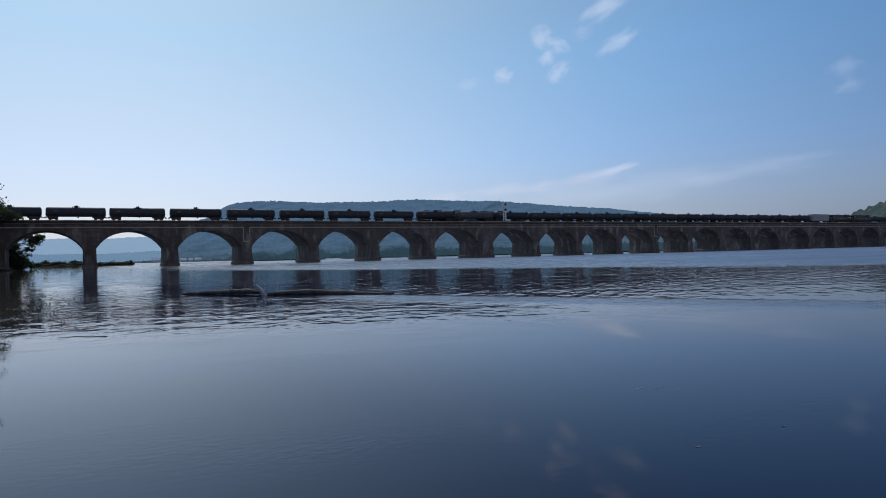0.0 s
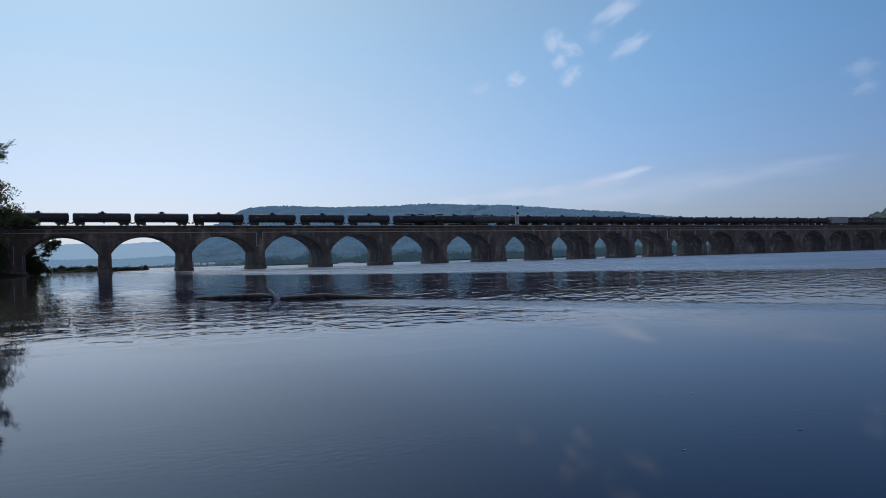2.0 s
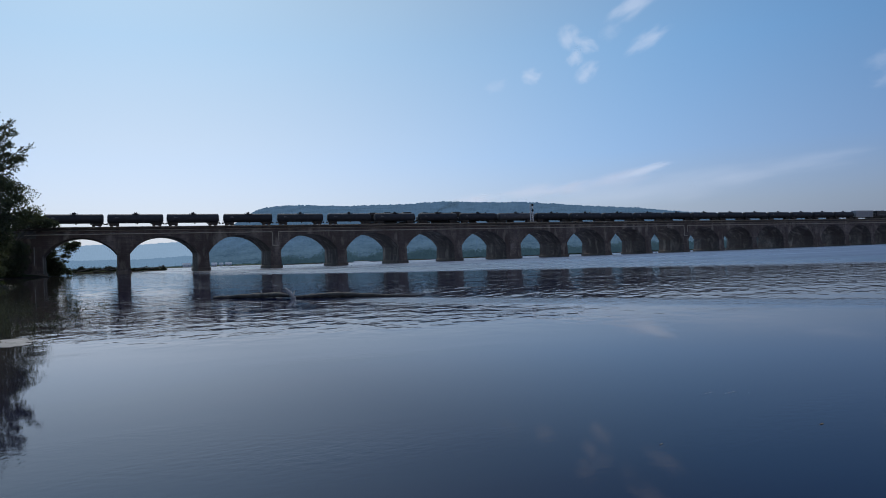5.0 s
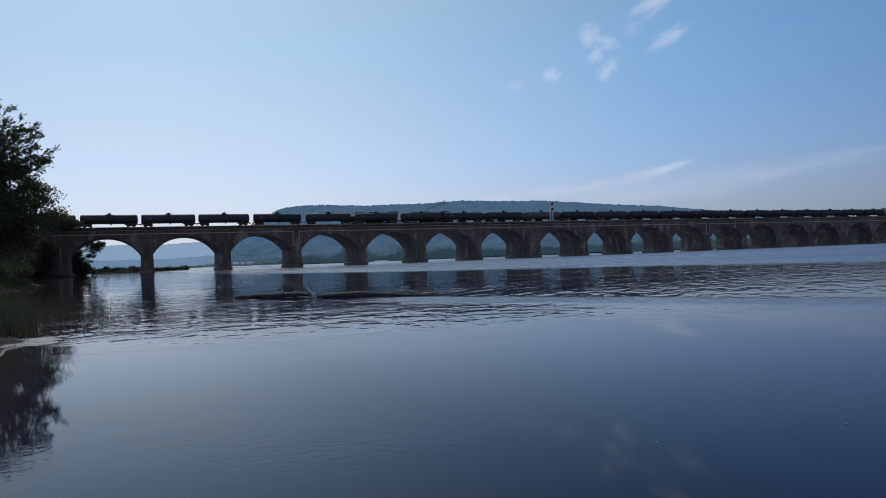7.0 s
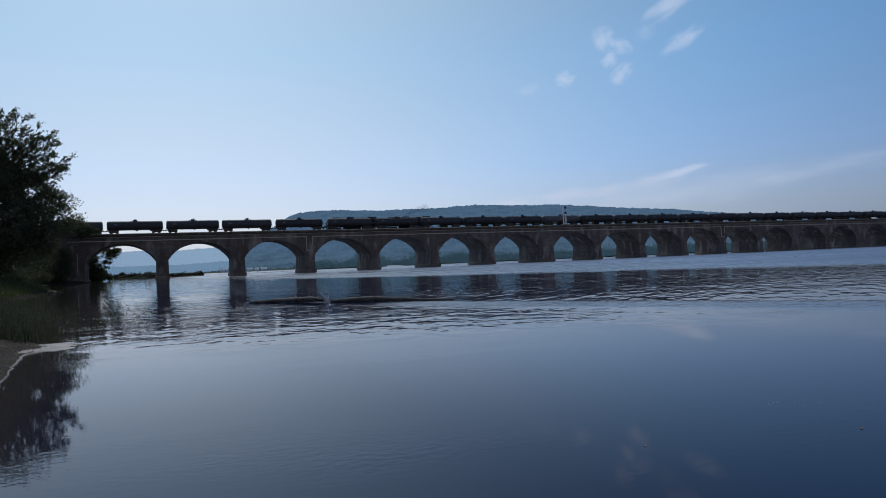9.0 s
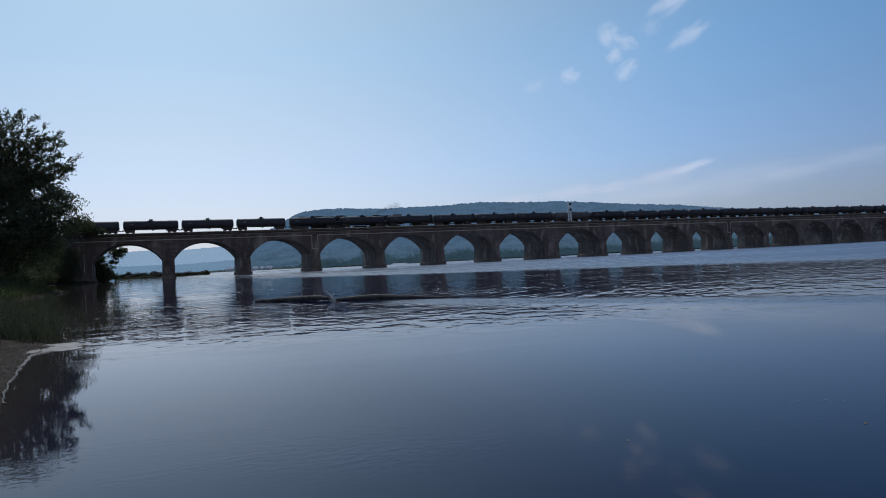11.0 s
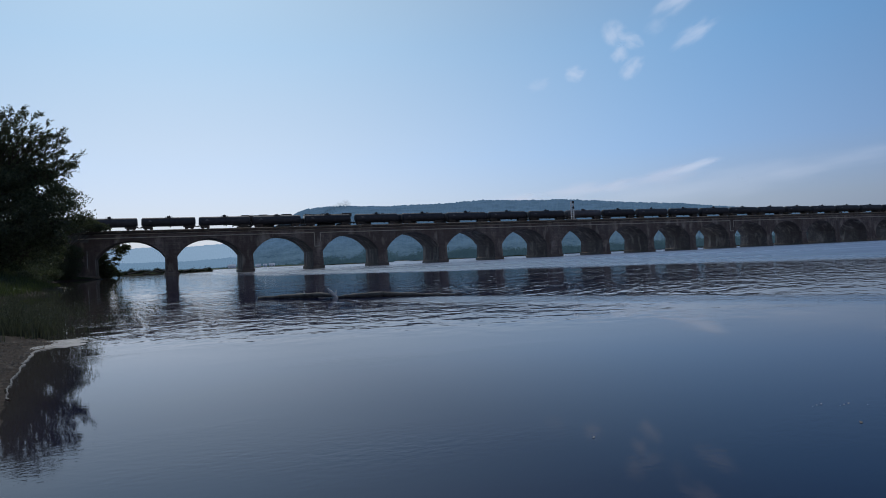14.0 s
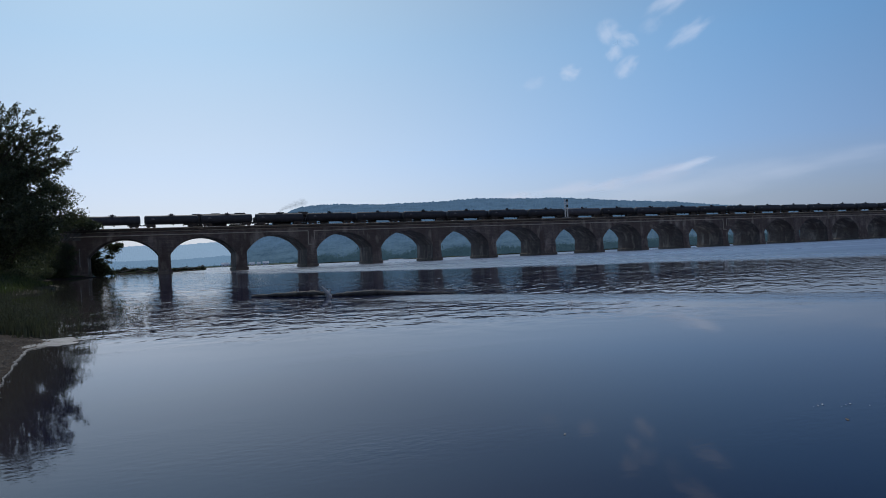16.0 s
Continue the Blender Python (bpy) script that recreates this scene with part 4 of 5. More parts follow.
tree((-23, 235, 1.0), 16, [(3.0, 0, 15.0, 2.4, 1.0), (5.6, 0, 15.2, 2.4, 1.0), (8.2, 0, 15.0, 2.0, 0.8), (10.6, 0, 14.8, 1.4, 0.5)], 20, "slender dark tree reaching over the parapet", clusters=170, per=70, size=0.24, airy=0.8, stem=0.2)
tree((-17.0, 262, 0.8), 11, [(5.5, 0, 10.0, 2.8, 1.3), (8.8, 0, 8.6, 2.0, 1.6), (0, 0, 4.0, 3.0, 3.5), (7.0, 0, 6.2, 1.5, 2.2), (4.0, 0, 2.0, 3.0, 1.4), (9.8, 0, 10.0, 1.4, 0.7)], 16, "tree hanging over the water behind the first arch", clusters=110, per=45, size=0.3)
tree((-18.5, 260, -0.2), 11, [(2.2, 0, 6.0, 4.6, 4.4), (3.6, 0, 2.2, 5.2, 2.2), (7.0, 0, 1.0, 4.0, 1.1), (-2, 0, 6, 5, 5)], 18, "dense dark scrub tree on the bank behind the first arch", clusters=330, per=80, size=0.26)
for i, (x, y, r, h) in enumerate(((-25, 82, 4.0, 3.0), (-20, 98, 3.0, 2.6), (-33, 84, 5.0, 4.0), (-21, 100, 4.0, 3.0), (-19, 120, 3.5, 4.0), (-27, 150, 5.0, 5.0), (-24, 180, 4.5, 5.0))):
    tree((x, y, ground_height(x, y) - 0.1), h * 1.2, [(0, 0, h * 0.55, r, h * 0.6), (r * 0.6, 0, h * 0.4, r * 0.6, h * 0.45)], 80 + i, "low dark bush on the river bank", "bush", clusters=90, per=70, size=0.14, stem=0.12)


# ---- weeds and grass on the bank ----
def blades(rng, points, tall, width, lean=0.25):
    n = len(points)
    turn = rng.uniform(0, 2 * math.pi, n)
    hgt = (tall * rng.uniform(0.45, 1.1, n))[:, None]
    across = np.stack([np.cos(turn), np.sin(turn), 0 * turn], 1) * width
    bend = np.stack([np.sin(turn), -np.cos(turn), 0 * turn], 1) * hgt * rng.uniform(0, lean, n)[:, None]
    up = np.array((0, 0, 1.0)) * hgt
    p = np.asarray(points, float)
    v = np.stack([p - across, p + across, p + up * 0.55 + bend * 0.4 + across * 0.8, p + up + bend, p + up * 0.55 + bend * 0.4 - across * 0.8], 1).reshape(-1, 3)
    return v, np.arange(5 * n).reshape(-1, 5)


rng = np.random.default_rng(40)
spots, tall = [], []
while len(spots) < 18000:
    y = rng.uniform(14, 96)
    x = along(SHORE, y) - rng.uniform(0.0, 1.0) ** 1.3 * 14 + (0.6 if y > 20 else -0.9)
    if noise.noise(Vector((x * 0.35, y * 0.35, 7))) + rng.uniform(-0.35, 0.5) < 0 or (y < 20 and x > -2.9 - 0.3 * (20 - y)):
        continue
    spots.append((x, y, ground_height(x, y) - 0.03))
    tall.append(0.2 + 0.4 * max(0.0, noise.noise(Vector((x * 0.2, y * 0.2, 1))) + 0.45))
v, f = blades(rng, spots, np.array(tall), 0.014)
tagged(leaf_part("grass", v, f, WEED, None), "tall dark grass on the river bank", "grass", kind="stuff")
spots, tall = [], []
while len(spots) < 5200:
    y = rng.uniform(19.3, 38)
    d = rng.uniform(0, 1) ** 1.6
    x = along(SHORE, y) - 0.8 + d * (4.6 + 0.03 * y)
    if y < 20.6 + 2.2 * noise.noise(Vector((x * 1.3, 0, 5))) + 1.2 * d or noise.noise(Vector((x * 0.8, y * 0.5, 2))) + rng.uniform(-0.3, 0.6) - 0.35 * d < 0:
        continue
    spots.append((x, y, max(ground_height(x, y), -0.25) - 0.02))
    tall.append((0.95 - 0.65 * d) * rng.uniform(0.5, 1.0) * (0.7 + 0.4 * noise.noise(Vector((x, y, 4)))))
v, f = blades(rng, spots, np.array(tall), 0.016, 0.4)
extra = np.array(spots)[rng.integers(0, len(spots), 1000)] + np.stack([rng.normal(0, 0.05, 1000), rng.normal(0, 0.05, 1000), rng.uniform(0.2, 0.7, 1000)], 1)
v2, f2 = leaves(rng, extra, np.full(1000, 0.08), 4, 0.028)
tagged(leaf_part("water_weeds", np.vstack([v, v2]), np.empty((0, 4), int), WEED, None), "dark weeds standing in shallow water", "weeds", kind="stuff")
bpy.data.objects["water_weeds"].data.clear_geometry()
bpy.data.objects["water_weeds"].data.from_pydata(np.vstack([v, v2]).tolist(), [], f.tolist() + (f2 + len(v)).tolist())


rng = np.random.default_rng(44)
spots = []
while len(spots) < 9000:
    y = rng.uniform(60, 100)
    x = along(SHORE, y) - 0.8 - rng.uniform(0, 1) ** 1.2 * 16
    if noise.noise(Vector((x * 0.25, y * 0.25, 9))) + rng.uniform(-0.3, 0.5) > 0:
        spots.append((x, y, ground_height(x, y) - 0.03))
v, f = blades(rng, spots, np.array([0.35 + 0.45 * max(0.0, noise.noise(Vector((x * 0.3, y * 0.3, 2))) + 0.4) for x, y, _ in spots]), 0.03, 0.5)
tagged(leaf_part("bank_grass", v, f, BANK_GRASS, None), "green grass on the bank under the trees", "grass", kind="stuff")


def flat_patch(name, centre, rx, ry, turn, z, material, label, category, seed, kind=""):
    """A thin sheet with a ragged rim."""
    pts = []
    for i in range(64):
        a = 2 * math.pi * i / 64
        r = 1 + 0.5 * noise.noise(Vector((math.cos(a) * 1.5, math.sin(a) * 1.5, seed))) + 0.3 * noise.noise(Vector((math.cos(a) * 6, math.sin(a) * 6, seed)))
        pts.append((rx * r * math.cos(a), ry * r * math.sin(a)))
    verts = [(0, 0, 0.02)] + [(x * k, y * k, h) for k, h in ((0.6, 0.018), (1.0, 0.0)) for x, y in pts]
    faces = [(0, 1 + i, 1 + (i + 1) % 64) for i in range(64)] + [(1 + i, 65 + i, 65 + (i + 1) % 64, 1 + (i + 1) % 64) for i in range(64)]
    ob = mesh_of(name, verts, faces, material, smooth=True)
    ob.matrix_basis = pose(*centre, z, 0, 0, turn)
    return tagged(ob, label, category, kind=kind)


SCUM = surface("pale_silt_scum", (0.09, 0.086, 0.083), (0.30, 0.295, 0.29), 2.5, 0.7, bump=0.4, fine=5.0)
WET_EDGE = surface("wet_silt_edge", (0.035, 0.032, 0.03), (0.19, 0.18, 0.17), 4.0, 0.7, bump=0.4, fine=5.0)
WHITE_WATER = surface("broken_white_water", (0.45, 0.47, 0.5), (0.75, 0.77, 0.8), 0.8, 0.6, bump=0.5, depth=0.1)


def foam_line(y0, y1, seed):
    """A ragged ribbon of foam lying along the water's edge."""
    rng = random.Random(seed)
    verts, faces, n = [], [], 90
    for i in range(n + 1):
        y = y0 + (y1 - y0) * i / n
        x = along(SHORE, y) + 0.07 * noise.noise(Vector((y * 1.3, 0, seed))) + 0.05 * noise.noise(Vector((y * 5.0, 0, seed)))
        w = max(0.006, (0.006 + 0.05 * (i / n) ** 3) * (1 + 1.6 * noise.noise(Vector((y * 2.6, 3, seed))))) + rng.uniform(0, 0.008)
        verts += [(x - w, y, 0.012), (x - 0.3 * w, y, 0.024), (x + 0.4 * w, y, 0.02), (x + w, y, 0.004)]
        if i:
            b = 4 * i
            faces += [(b - 4 + k, b - 3 + k, b + 1 + k, b + k) for k in range(3)]
    return tagged(mesh_of("foam_line", verts, faces, WET_EDGE, smooth=True), "pale ragged foam along the muddy water's edge", "foam")


def mud_mound(x, y, rx, ry, h, seed):
    """A low bare hump of mud at the end of the bank."""
    bm = bmesh.new()
    bmesh.ops.create_icosphere(bm, subdivisions=4, radius=1.0)
    for v in bm.verts:
        k = 1 + 0.28 * noise.noise(v.co * 1.7 + Vector((seed, 0, 0))) + 0.10 * noise.noise(v.co * 5.0)
        v.co = Vector((v.co.x * rx * k, v.co.y * ry * k, v.co.z * h * k))
    ob = part("mud_mound", bm, BARE_MUD, None, smooth=True)
    ob.location = (x, y, 0.02)
    tagged(ob, "pale bare mud hump at the tip of the grassy bank", "mud")


BARE_MUD = surface("pale_bare_mud", (0.12, 0.10, 0.08), (0.30, 0.26, 0.22), 1.6, 0.95, bump=0.8, depth=0.05)
mud_mound(-11.0, 91.2, 2.2, 1.1, 0.36, 2.0)
mud_mound(-13.2, 91.8, 2.0, 1.2, 0.75, 5.0)
foam_line(10.5, 18.2, 6)
flat_patch("foam_patch", (-2.35, 18.5), 0.95, 1.0, 20, 0.006, SCUM, "pale silt and foam floating against the bank", "foam", 3.0)


# ---- islands, far shore and houses beyond the bridge ----
def polar(bearing, r, z=0.0):
    return (r * math.sin(radians(bearing)), r * math.cos(radians(bearing)), z)


def island(bearing, r, width, height, seed, label, scrub=60, leaf=0.35, material=None):
    c = polar(bearing, r)
    isle = empty("river_island", pose(*c, 0, 0, -bearing), label, "island")
    rng = np.random.default_rng(seed)
    n = 40
    verts, faces = [], []
    for j in range(9):
        for i in range(n + 1):
            x, y = (i / n - 0.5) * width * 1.1, (j / 8 - 0.5) * 16
            e = max(0.0, 1 - (2 * x / width) ** 2) * max(0.0, 1 - (y / 8) ** 2)
            verts.append((x, y, -0.6 + 0.6 * min(1, 3 * e) + e ** 0.5 * min(1.0, 0.3 * height) * (1 + 0.6 * noise.noise(Vector((x * 0.3, y * 0.3, seed))))))
    faces = [(j * (n + 1) + i, j * (n + 1) + i + 1, (j + 1) * (n + 1) + i + 1, (j + 1) * (n + 1) + i) for j in range(8) for i in range(n)]
    mesh_of("gravel", verts, faces, GROUND, isle, smooth=True)
    if scrub:
        t = rng.uniform(-0.46, 0.46, scrub)
        env = np.array([0.35 + 0.65 * max(0.0, noise.noise(Vector((a * 9, seed, 0))) + 0.5) for a in t])
        pts = np.stack([t * width, rng.uniform(-4, 4, scrub), 0.3 + rng.uniform(0.1, 0.9, scrub) * height * env], 1)
        v, f = leaves(rng, pts, rng.uniform(0.35, 0.8, scrub) * min(1.0, height / 3), 60, leaf)
        leaf_part("scrub", v, f, material or ISLAND_LEAF, isle)
    return isle


def snag(bearing, r, length, seed):
    """A bare drift tree stranded on an island."""
    rng = np.random.default_rng(seed)
    top = empty("driftwood_snag", pose(*polar(bearing, r, 0.9), 0, 0, -bearing), "bare grey driftwood snag stranded on an island", "driftwood", "driftwood on the islands")
    verts, faces = [], []
    limb(verts, faces, (-length / 2, 0, 0.0), (length * 0.1, 0.2, 0.9), 0.35, 0.28)
    limb(verts, faces, (length * 0.1, 0.2, 0.9), (length / 2, 0, 1.9), 0.28, 0.1)
    for i in range(3):
        a = length * rng.uniform(-0.3, 0.45)
        limb(verts, faces, (a, 0, 0.5 + 0.09 * a), (a + rng.uniform(0.5, 1.8), rng.uniform(-1, 1), 1.2 + rng.uniform(0.3, 1.5)), 0.12, 0.04, 5)
    mesh_of("trunk", verts, faces, DRIFTWOOD, top)


island(-0.3, 430, 25, 3.3, 51, "low island with dark scrub and driftwood", 170, 0.24)
island(3.3, 385, 19, 1.8, 52, "low island with dark scrub and driftwood", 100, 0.24)
snag(-1.2, 427, 9, 53)
snag(1.0, 425, 8, 54)
snag(3.9, 381, 8, 55)
snag(0.3, 424, 11, 56)
snag(-1.0, 424, 7, 57)
snag(2.9, 380, 6, 58)
island(9.8, 450, 36, 0.5, 56, "low bare gravel bar in the river", 0)
# the scrub here takes SHORE_WOODS, so painted haze glows from its leaves
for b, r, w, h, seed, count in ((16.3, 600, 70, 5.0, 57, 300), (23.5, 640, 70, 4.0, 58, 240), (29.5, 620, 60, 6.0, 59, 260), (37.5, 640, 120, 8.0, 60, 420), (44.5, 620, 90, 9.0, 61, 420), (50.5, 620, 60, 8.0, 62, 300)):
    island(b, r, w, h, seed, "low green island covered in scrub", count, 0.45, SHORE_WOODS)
for i, (b, r, w) in enumerate(((7.0, 420, 20), (12.5, 410, 26), (20.3, 420, 30), (25.8, 360, 24), (30.6, 345, 16), (34.4, 330, 16), (37.8, 340, 15), (41.2, 350, 14), (44.4, 360, 14), (47.3, 380, 14))):
    flat_patch("white_water", polar(b, r)[:2], w / 2, 5, -b, 0.05, WHITE_WATER, "broken white water in the shallows", "rapids", 20.0 + i)


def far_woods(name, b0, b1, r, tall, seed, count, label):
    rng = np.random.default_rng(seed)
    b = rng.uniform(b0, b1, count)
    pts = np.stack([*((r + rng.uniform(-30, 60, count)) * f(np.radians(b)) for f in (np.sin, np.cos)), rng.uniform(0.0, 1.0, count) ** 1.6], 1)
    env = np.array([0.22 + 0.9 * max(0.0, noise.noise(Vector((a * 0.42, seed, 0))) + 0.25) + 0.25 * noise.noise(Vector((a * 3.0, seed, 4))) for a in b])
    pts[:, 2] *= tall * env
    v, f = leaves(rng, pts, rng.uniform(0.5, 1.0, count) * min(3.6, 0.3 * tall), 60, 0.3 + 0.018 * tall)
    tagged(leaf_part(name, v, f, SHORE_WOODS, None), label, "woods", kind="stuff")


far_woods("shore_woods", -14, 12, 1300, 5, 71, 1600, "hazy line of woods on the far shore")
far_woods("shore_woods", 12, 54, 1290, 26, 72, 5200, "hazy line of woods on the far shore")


def house(bearing, r, w, d, h, turn):
    top = empty("house", pose(*polar(bearing, r, 1.2), 0, 0, turn), "small white house on the far shore", "house", "houses on the far shore")
    bm = bmesh.new()
    box(bm, (-w / 2, -d / 2, 0), (w / 2, d / 2, h))
    wall = part("wall", bm, HOUSE, top)
    bm = bmesh.new()
    v = [bm.verts.new(p) for p in ((-w / 2 - 0.4, -d / 2 - 0.4, h), (w / 2 + 0.4, -d / 2 - 0.4, h), (w / 2 + 0.4, d / 2 + 0.4, h), (-w / 2 - 0.4, d / 2 + 0.4, h), (-w / 2 - 0.4, 0, h + d * 0.4), (w / 2 + 0.4, 0, h + d * 0.4))]
    for q in ((0, 1, 5, 4), (2, 3, 4, 5), (0, 4, 3), (1, 2, 5), (3, 2, 1, 0)):
        bm.faces.new([v[i] for i in q])
    part("roof", bm, ROOFING, top)
    for i in (-1, 1):
        bm = bmesh.new()
        box(bm, (i * w * 0.25 - 0.6, -d / 2 - 0.05, h * 0.35), (i * w * 0.25 + 0.6, -d / 2 - 0.004, h * 0.75))
        part("window", bm, GLASS, wall)


for b, w, h, turn in ((6.15, 13, 3.4, -4), (8.2, 9, 2.6, -6), (8.75, 6, 2.2, -8), (9.3, 10, 2.8, -9)):
    house(b, 1255, w, 8, h, turn)


# ---- clouds ----
def cloud(bearing, up, wide, tall, tilt, material=None):
    """A thin fair-weather cloud far off; its size is in degrees."""
    r = 4400.0
    verts, faces, n = [], [], 32
    verts.append((0, 0, 0.12))
    for k, h in ((0.35, 0.1), (0.7, 0.05), (1.0, 0.0)):
        verts += [(k * math.cos(2 * math.pi * i / n), k * math.sin(2 * math.pi * i / n), h) for i in range(n)]
    faces += [(0, 1 + i, 1 + (i + 1) % n) for i in range(n)]
    for k in range(2):
        a, b = 1 + k * n, 1 + (k + 1) * n
        faces += [(a + i, b + i, b + (i + 1) % n, a + (i + 1) % n) for i in range(n)]
    ob = mesh_of("cloud", verts, faces, material or CLOUD, smooth=True)
    ob.visible_shadow = False
    ob.scale = (1.25 * r * math.tan(radians(wide)), 1.25 * r * math.tan(radians(tall)), r * math.tan(radians(tall)))
    tagged(ob, "small thin white cloud drifting in a blue sky", "cloud", "clouds", "structure")
    CLOUDS.append((ob, bearing, up, tilt))


def cloud_pose(bearing, up, tilt):
    r = 4400.0
    p = (r * math.sin(radians(bearing)) * math.cos(radians(up)), r * math.cos(radians(bearing)) * math.cos(radians(up)), r * math.sin(radians(up)))
    return look(p, (2 * p[0], 2 * p[1], 2 * p[2])) @ pose(0, 0, 0, 0, 180, 180 + tilt)


CLOUDS = []
for c in ((43.1, 19.3, 2.6, 0.95, 28), (37.9, 17.5, 1.1, 1.1, 20), (39.2, 16.8, 1.2, 0.7, -25), (44.0, 16.6, 2.1, 0.75, 28), (38.3, 15.8, 0.9, 0.75, 35), (39.2, 14.7, 1.3, 0.75, 40),
          (34.65, 14.7, 1.1, 0.75, 5), (43.6, 6.6, 2.4, 0.42, 14)):
    cloud(*c)
for c in ((41.2, 17.6, 1.1, 0.8, 20), (60.2, 12.7, 1.4, 0.8, 5), (60.4, 11.4, 1.3, 0.7, 10), (31.7, 14.1, 1.2, 0.6, 15), (46.0, 5.2, 7.0, 1.6, 4), (54.0, 6.0, 6.0, 1.0, 5), (40.0, 4.6, 6.0, 1.2, 3), (28.0, 4.4, 5.0, 0.9, 0)):
    cloud(*c, WISP)
for c in ((41.0, 5.9, 4.0, 0.8, 10), (34.0, 5.3, 3.6, 0.75, 6), (29.6, 4.9, 2.0, 0.6, 2), (37.4, 5.5, 2.2, 0.6, 12)):
    cloud(*c, LOW_CLOUD)


# ---- pebbles on the mud ----
rng = np.random.default_rng(90)
verts, faces = [], []
for _ in range(900):
    y = rng.uniform(7, 19)
    x = along(SHORE, y) - 0.1 - rng.uniform(0, 1) ** 1.5 * 2.6
    r = rng.uniform(0.012, 0.05) * (1.8 if rng.random() < 0.05 else 1)
    z = ground_height(x, y)
    i = len(verts)
    for dx, dy, dz in ((1, 0, 0), (0, 1, 0), (-1, 0, 0), (0, -1, 0), (0.1, 0.1, 0.7), (0, 0, -0.6)):
        verts.append((x + dx * r * rng.uniform(0.7, 1.3), y + dy * r * rng.uniform(0.7, 1.3), z + dz * r))
    faces += [(i + a, i + b, i + 4) for a, b in ((0, 1), (1, 2), (2, 3), (3, 0))] + [(i + b, i + a, i + 5) for a, b in ((0, 1), (1, 2), (2, 3), (3, 0))]
PEBBLE = surface("brown_pebbles_and_litter", (0.05, 0.035, 0.025), (0.2, 0.16, 0.12), 4.0, 0.9, bump=0.3)
tagged(mesh_of("pebbles", verts, faces, PEBBLE), "brown pebbles and leaf litter on the mud", "pebbles", kind="stuff")


# ---- exhaust over the second engine of the far train ----
def smoke_material():
    n = Nodes("diesel_smoke")
    p = n.place()
    length = n.add("ShaderNodeVectorMath")
    length.operation = "LENGTH"
    n.link(p, length.inputs[0])
    fade = n.math("MULTIPLY", n.between(length.outputs["Value"], 1.0, 0.1), n.ramp(n.noise(p, 2.2, 3.0), [(0.35, 0.3), (0.65, 1.0)]))
    dark = n.add("ShaderNodeBsdfDiffuse")
    dark.inputs["Color"].default_value = (0.05, 0.05, 0.05, 1)
    clear, m = n.add("ShaderNodeBsdfTransparent"), n.add("ShaderNodeMixShader")
    n.link(n.math("MULTIPLY", fade, 0.4), m.inputs[0])
    n.link(clear.outputs[0], m.inputs[1])
    n.link(dark.outputs[0], m.inputs[2])
    n.link(m.outputs[0], n.out.inputs["Surface"])
    return n.mat


SMOKE = smoke_material()
smoke = empty("exhaust_smoke", pose(FRONT_B + 33.6, TRACK_B, RAIL + 5.0), "thin grey diesel exhaust over a locomotive", "smoke")
for dx, dz, r in ((0.2, 0.6, 0.7), (1.0, 1.2, 0.9), (2.2, 1.7, 1.1), (3.8, 2.2, 1.4), (5.8, 2.9, 1.7), (8.2, 3.5, 2.0)):
    verts = [(0, 0, 0)] + [(math.cos(a), 0.15 * math.sin(3 * a), math.sin(a)) for a in (2 * math.pi * i / 24 for i in range(24))]
    puff = mesh_of("puff", verts, [(0, 1 + i, 1 + (i + 1) % 24) for i in range(24)], SMOKE, smoke, smooth=True)
    puff.location, puff.scale = (dx, 0, dz), (r * 1.3, r, r)
    puff.visible_shadow = False


def motions():
    for thing, x, speed, y, turn in TRAIN:
        walk(thing, [(t, pose(x + speed * t, y, RAIL, 0, 0, turn)) for t in (0.0, 4.0, 8.0, 12.0, 16.0)])
        step = 0.4 if abs(speed) < 3 else 0.1
        for wheel in thing.children_recursive:
            if wheel.name.startswith("wheelset"):
                at, r = wheel.location.copy(), wheel.location.z
                way = -1 if turn else 1
                walk(wheel, [(i * step, pose(*at, 0, way * math.degrees(speed * i * step / r), 0)) for i in range(round(16 / step) + 1)])
    walk(smoke, [(t, pose(FRONT_B + 33.6 + SPEED_B * t, TRACK_B, RAIL + 5.0)) for t in (0.0, 8.0, 16.0)])
    for ob, bearing, up, tilt in CLOUDS:
        walk(ob, [(t, cloud_pose(bearing + 0.04 * t, up - 0.018 * t, tilt)) for t in (0.0, 8.0, 16.0)])
    walk(water, [(t, pose(0.10 * t, -0.22 * t, 0)) for t in (0.0, 8.0, 16.0)])
    for ob, rows in FLOATERS:
        walk(ob, [(t, pose(x, y, 0.003, 0, 0, 3 * t)) for t, x, y in rows])


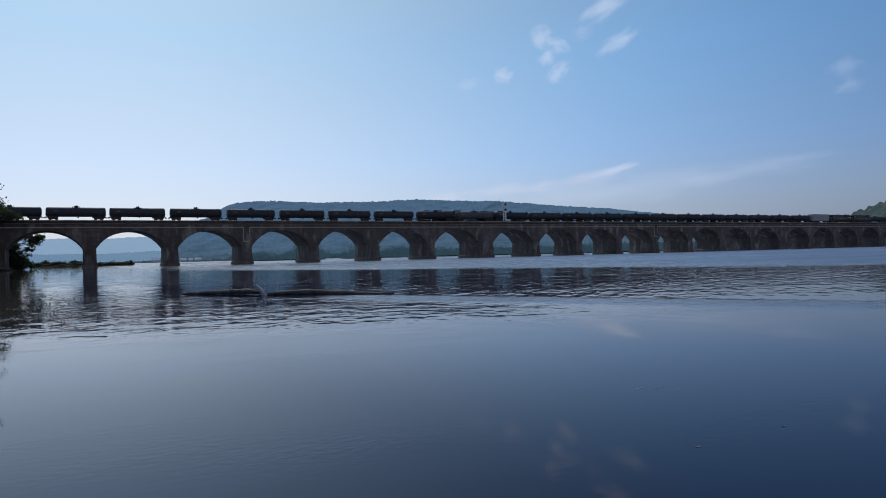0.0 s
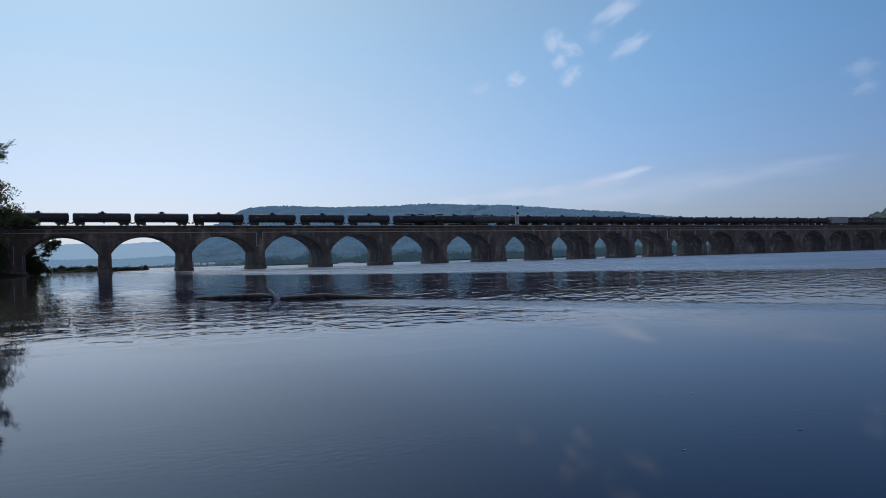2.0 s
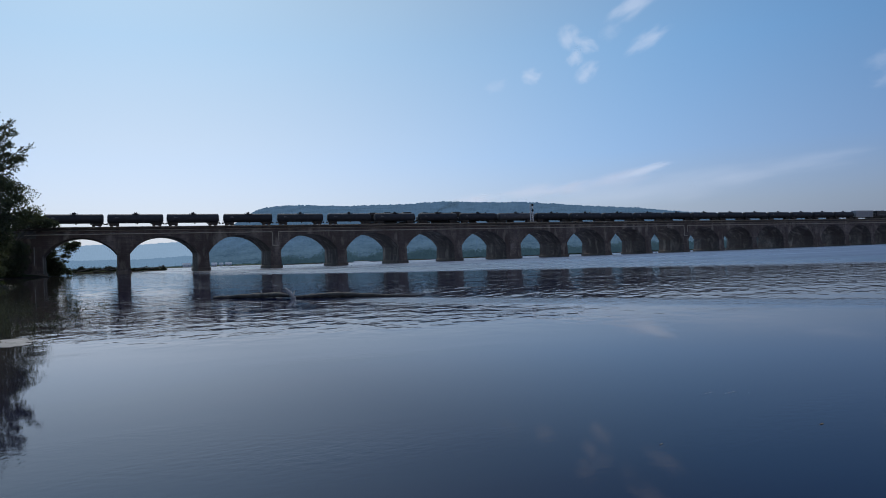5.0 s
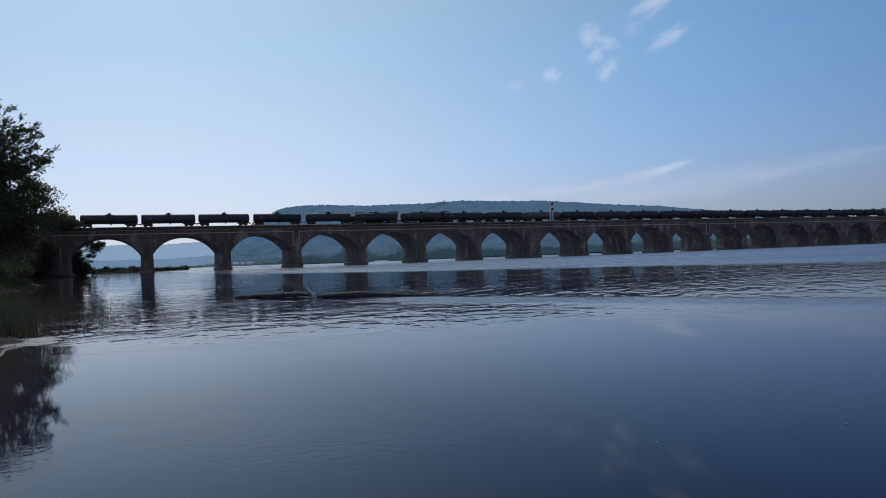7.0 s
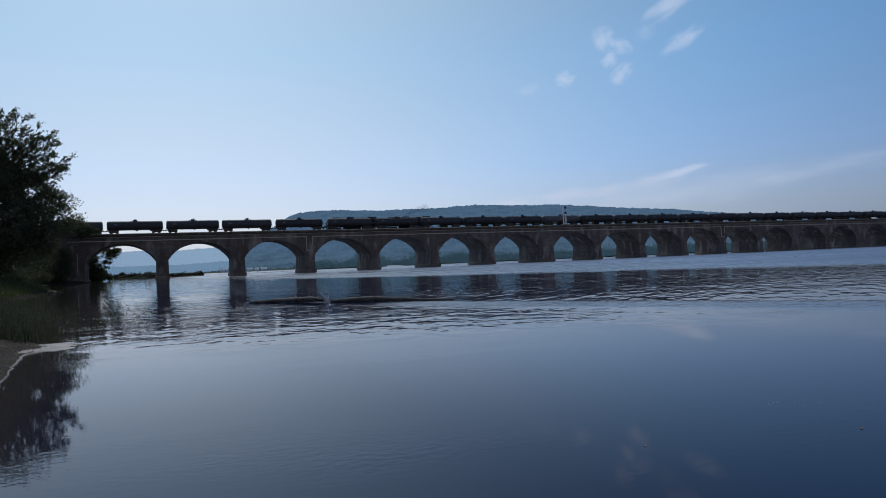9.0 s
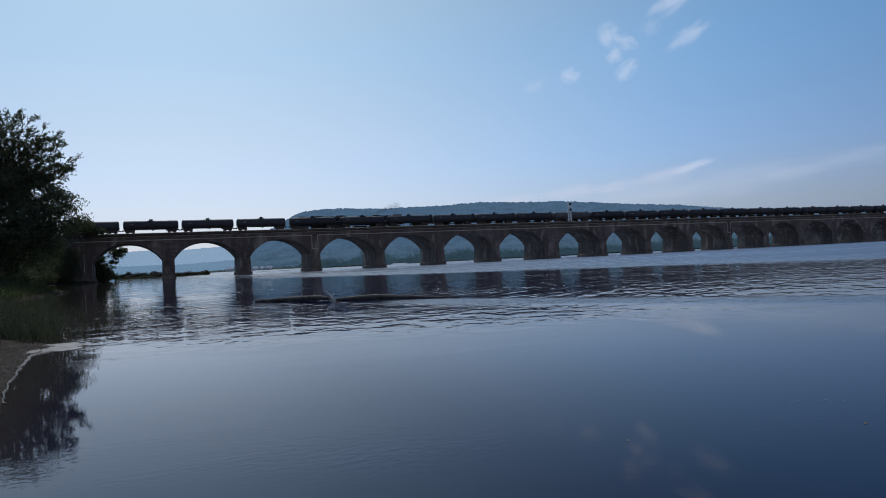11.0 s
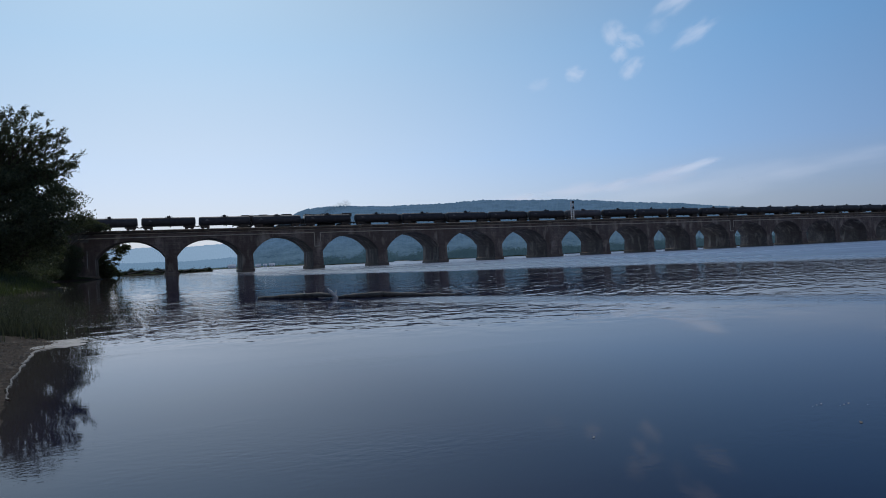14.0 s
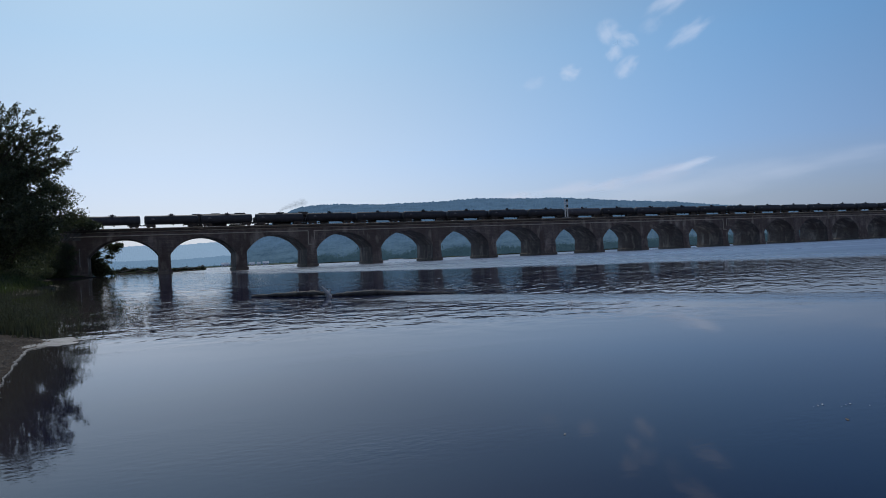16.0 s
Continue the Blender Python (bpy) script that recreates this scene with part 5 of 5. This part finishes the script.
# ---- driftwood in the river ----
def log_mesh(points, radii, seed, sides=12):
    bm = bmesh.new()
    rng = random.Random(seed)
    at = np.linspace(0, len(points) - 1, 5 * len(points))
    raw, thick = np.array(points, float), np.array(radii, float)
    pts = [Vector([float(np.interp(a, range(len(raw)), raw[:, k])) for k in range(3)]) + Vector((rng.uniform(-0.1, 0.1), 0, rng.uniform(-0.12, 0.12))) * float(min(radii)) for a in at]
    radii = [float(np.interp(a, range(len(thick)), thick)) * rng.uniform(0.72, 0.98) for a in at]
    loops = []
    for i, (p, r) in enumerate(zip(pts, radii)):
        d = (pts[min(i + 1, len(pts) - 1)] - pts[max(i - 1, 0)]).normalized()
        u = d.cross(Vector((0, 0, 1))).normalized()
        w = u.cross(d)
        loops.append([bm.verts.new(p + (u * math.cos(a) + w * math.sin(a)) * r * (1 + rng.uniform(-0.12, 0.12))) for a in (2 * math.pi * k / sides for k in range(sides))])
    for p, q in zip(loops, loops[1:]):
        for i in range(sides):
            bm.faces.new((p[i], p[(i + 1) % sides], q[(i + 1) % sides], q[i]))
    bm.faces.new(loops[0][::-1]), bm.faces.new(loops[-1])
    bmesh.ops.recalc_face_normals(bm, faces=bm.faces)
    return bm


drift = empty("drift_log", pose(0, 0, 0), "long grey fallen tree trunk lying in the water", "log")
part("trunk", log_mesh([(4.95, 34.7, 0.02), (5.6, 33.9, 0.06), (6.6, 32.5, 0.12), (7.3, 31.5, 0.15), (7.75, 30.9, 0.1)], [0.08, 0.115, 0.13, 0.14, 0.09], 1), DRIFTWOOD, drift, smooth=True)
part("trunk", log_mesh([(7.75, 30.6, 0.02), (8.4, 29.9, 0.08), (9.3, 28.9, 0.12), (10.2, 28.0, 0.08), (11.2, 27.0, 0.02), (12.2, 26.2, 0.0)], [0.06, 0.11, 0.14, 0.11, 0.07, 0.04], 2), DRIFTWOOD, drift, smooth=True)
part("branch_stub", log_mesh([(7.78, 30.4, -0.05), (7.70, 30.4, 0.12), (7.57, 30.45, 0.29), (7.42, 30.5, 0.46)], [0.15, 0.10, 0.085, 0.045], 3, 8), PALE_WOOD, drift, "bleached branch stub", smooth=True)
part("branch_stub", log_mesh([(7.72, 30.4, 0.1), (7.80, 30.42, 0.22), (7.83, 30.45, 0.34)], [0.08, 0.05, 0.02], 7, 7), PALE_WOOD, drift, "bleached branch stub", smooth=True)
part("branch_stub", log_mesh([(6.75, 32.3, 0.15), (6.72, 32.3, 0.36)], [0.05, 0.03], 4, 6), PALE_WOOD, drift, "bleached branch stub", smooth=True)

FLOATERS = []


def floater(name, size, rows, material, label, category, seed):
    rng = random.Random(seed)
    bm = bmesh.new()
    ring = []
    for i in range(14):
        a = 2 * math.pi * i / 14
        r = size * (0.55 + 0.45 * abs(math.cos(a))) * rng.uniform(0.75, 1.1)
        ring.append(bm.verts.new((r * math.cos(a), 0.45 * r * math.sin(a), 0.001 * math.cos(2 * a))))
    top = bm.verts.new((0, 0, 0.002))
    low = bm.verts.new((0, 0, -0.002))
    for i in range(14):
        bm.faces.new((ring[i], ring[(i + 1) % 14], top))
        bm.faces.new((ring[(i + 1) % 14], ring[i], low))
    ob = part(name, bm, material, None)
    tagged(ob, label, category)
    FLOATERS.append((ob, rows))


FLECK = surface("dull_foam", (0.3, 0.31, 0.33), (0.5, 0.51, 0.53), 6.0, 0.7, bump=0.3)
DEAD_LEAF = surface("brown_dead_leaf", (0.07, 0.05, 0.03), (0.2, 0.14, 0.08), 12.0, 0.7, bump=0.3)
floater("floating_leaf", 0.04, [(0.0, 5.56, 3.82), (7.0, 5.69, 3.92), (16.0, 5.59, 4.03)], DEAD_LEAF, "curled brown leaf floating on the water", "leaf", 1)
floater("floating_leaf", 0.03, [(0.0, 4.43, 3.80), (12.5, 3.55, 4.77), (16.0, 3.3, 5.0)], SCUM, "pale dead leaf floating on the water", "leaf", 2)
for i in range(7):
    dx, dy = (i - 3) * 0.075, (i % 3) * 0.05 - 0.04 * (i - 3)
    floater("foam_fleck", 0.012 + 0.006 * (i % 3), [(0.0, 5.89 + dx, 5.63 + dy), (7.0, 6.07 + dx, 5.09 + dy), (12.5, 6.06 + dx, 4.62 + dy), (16.0, 5.99 + dx, 4.37 + dy)], FLECK, "small fleck of pale foam on the water", "foam", 5 + i)

motions()
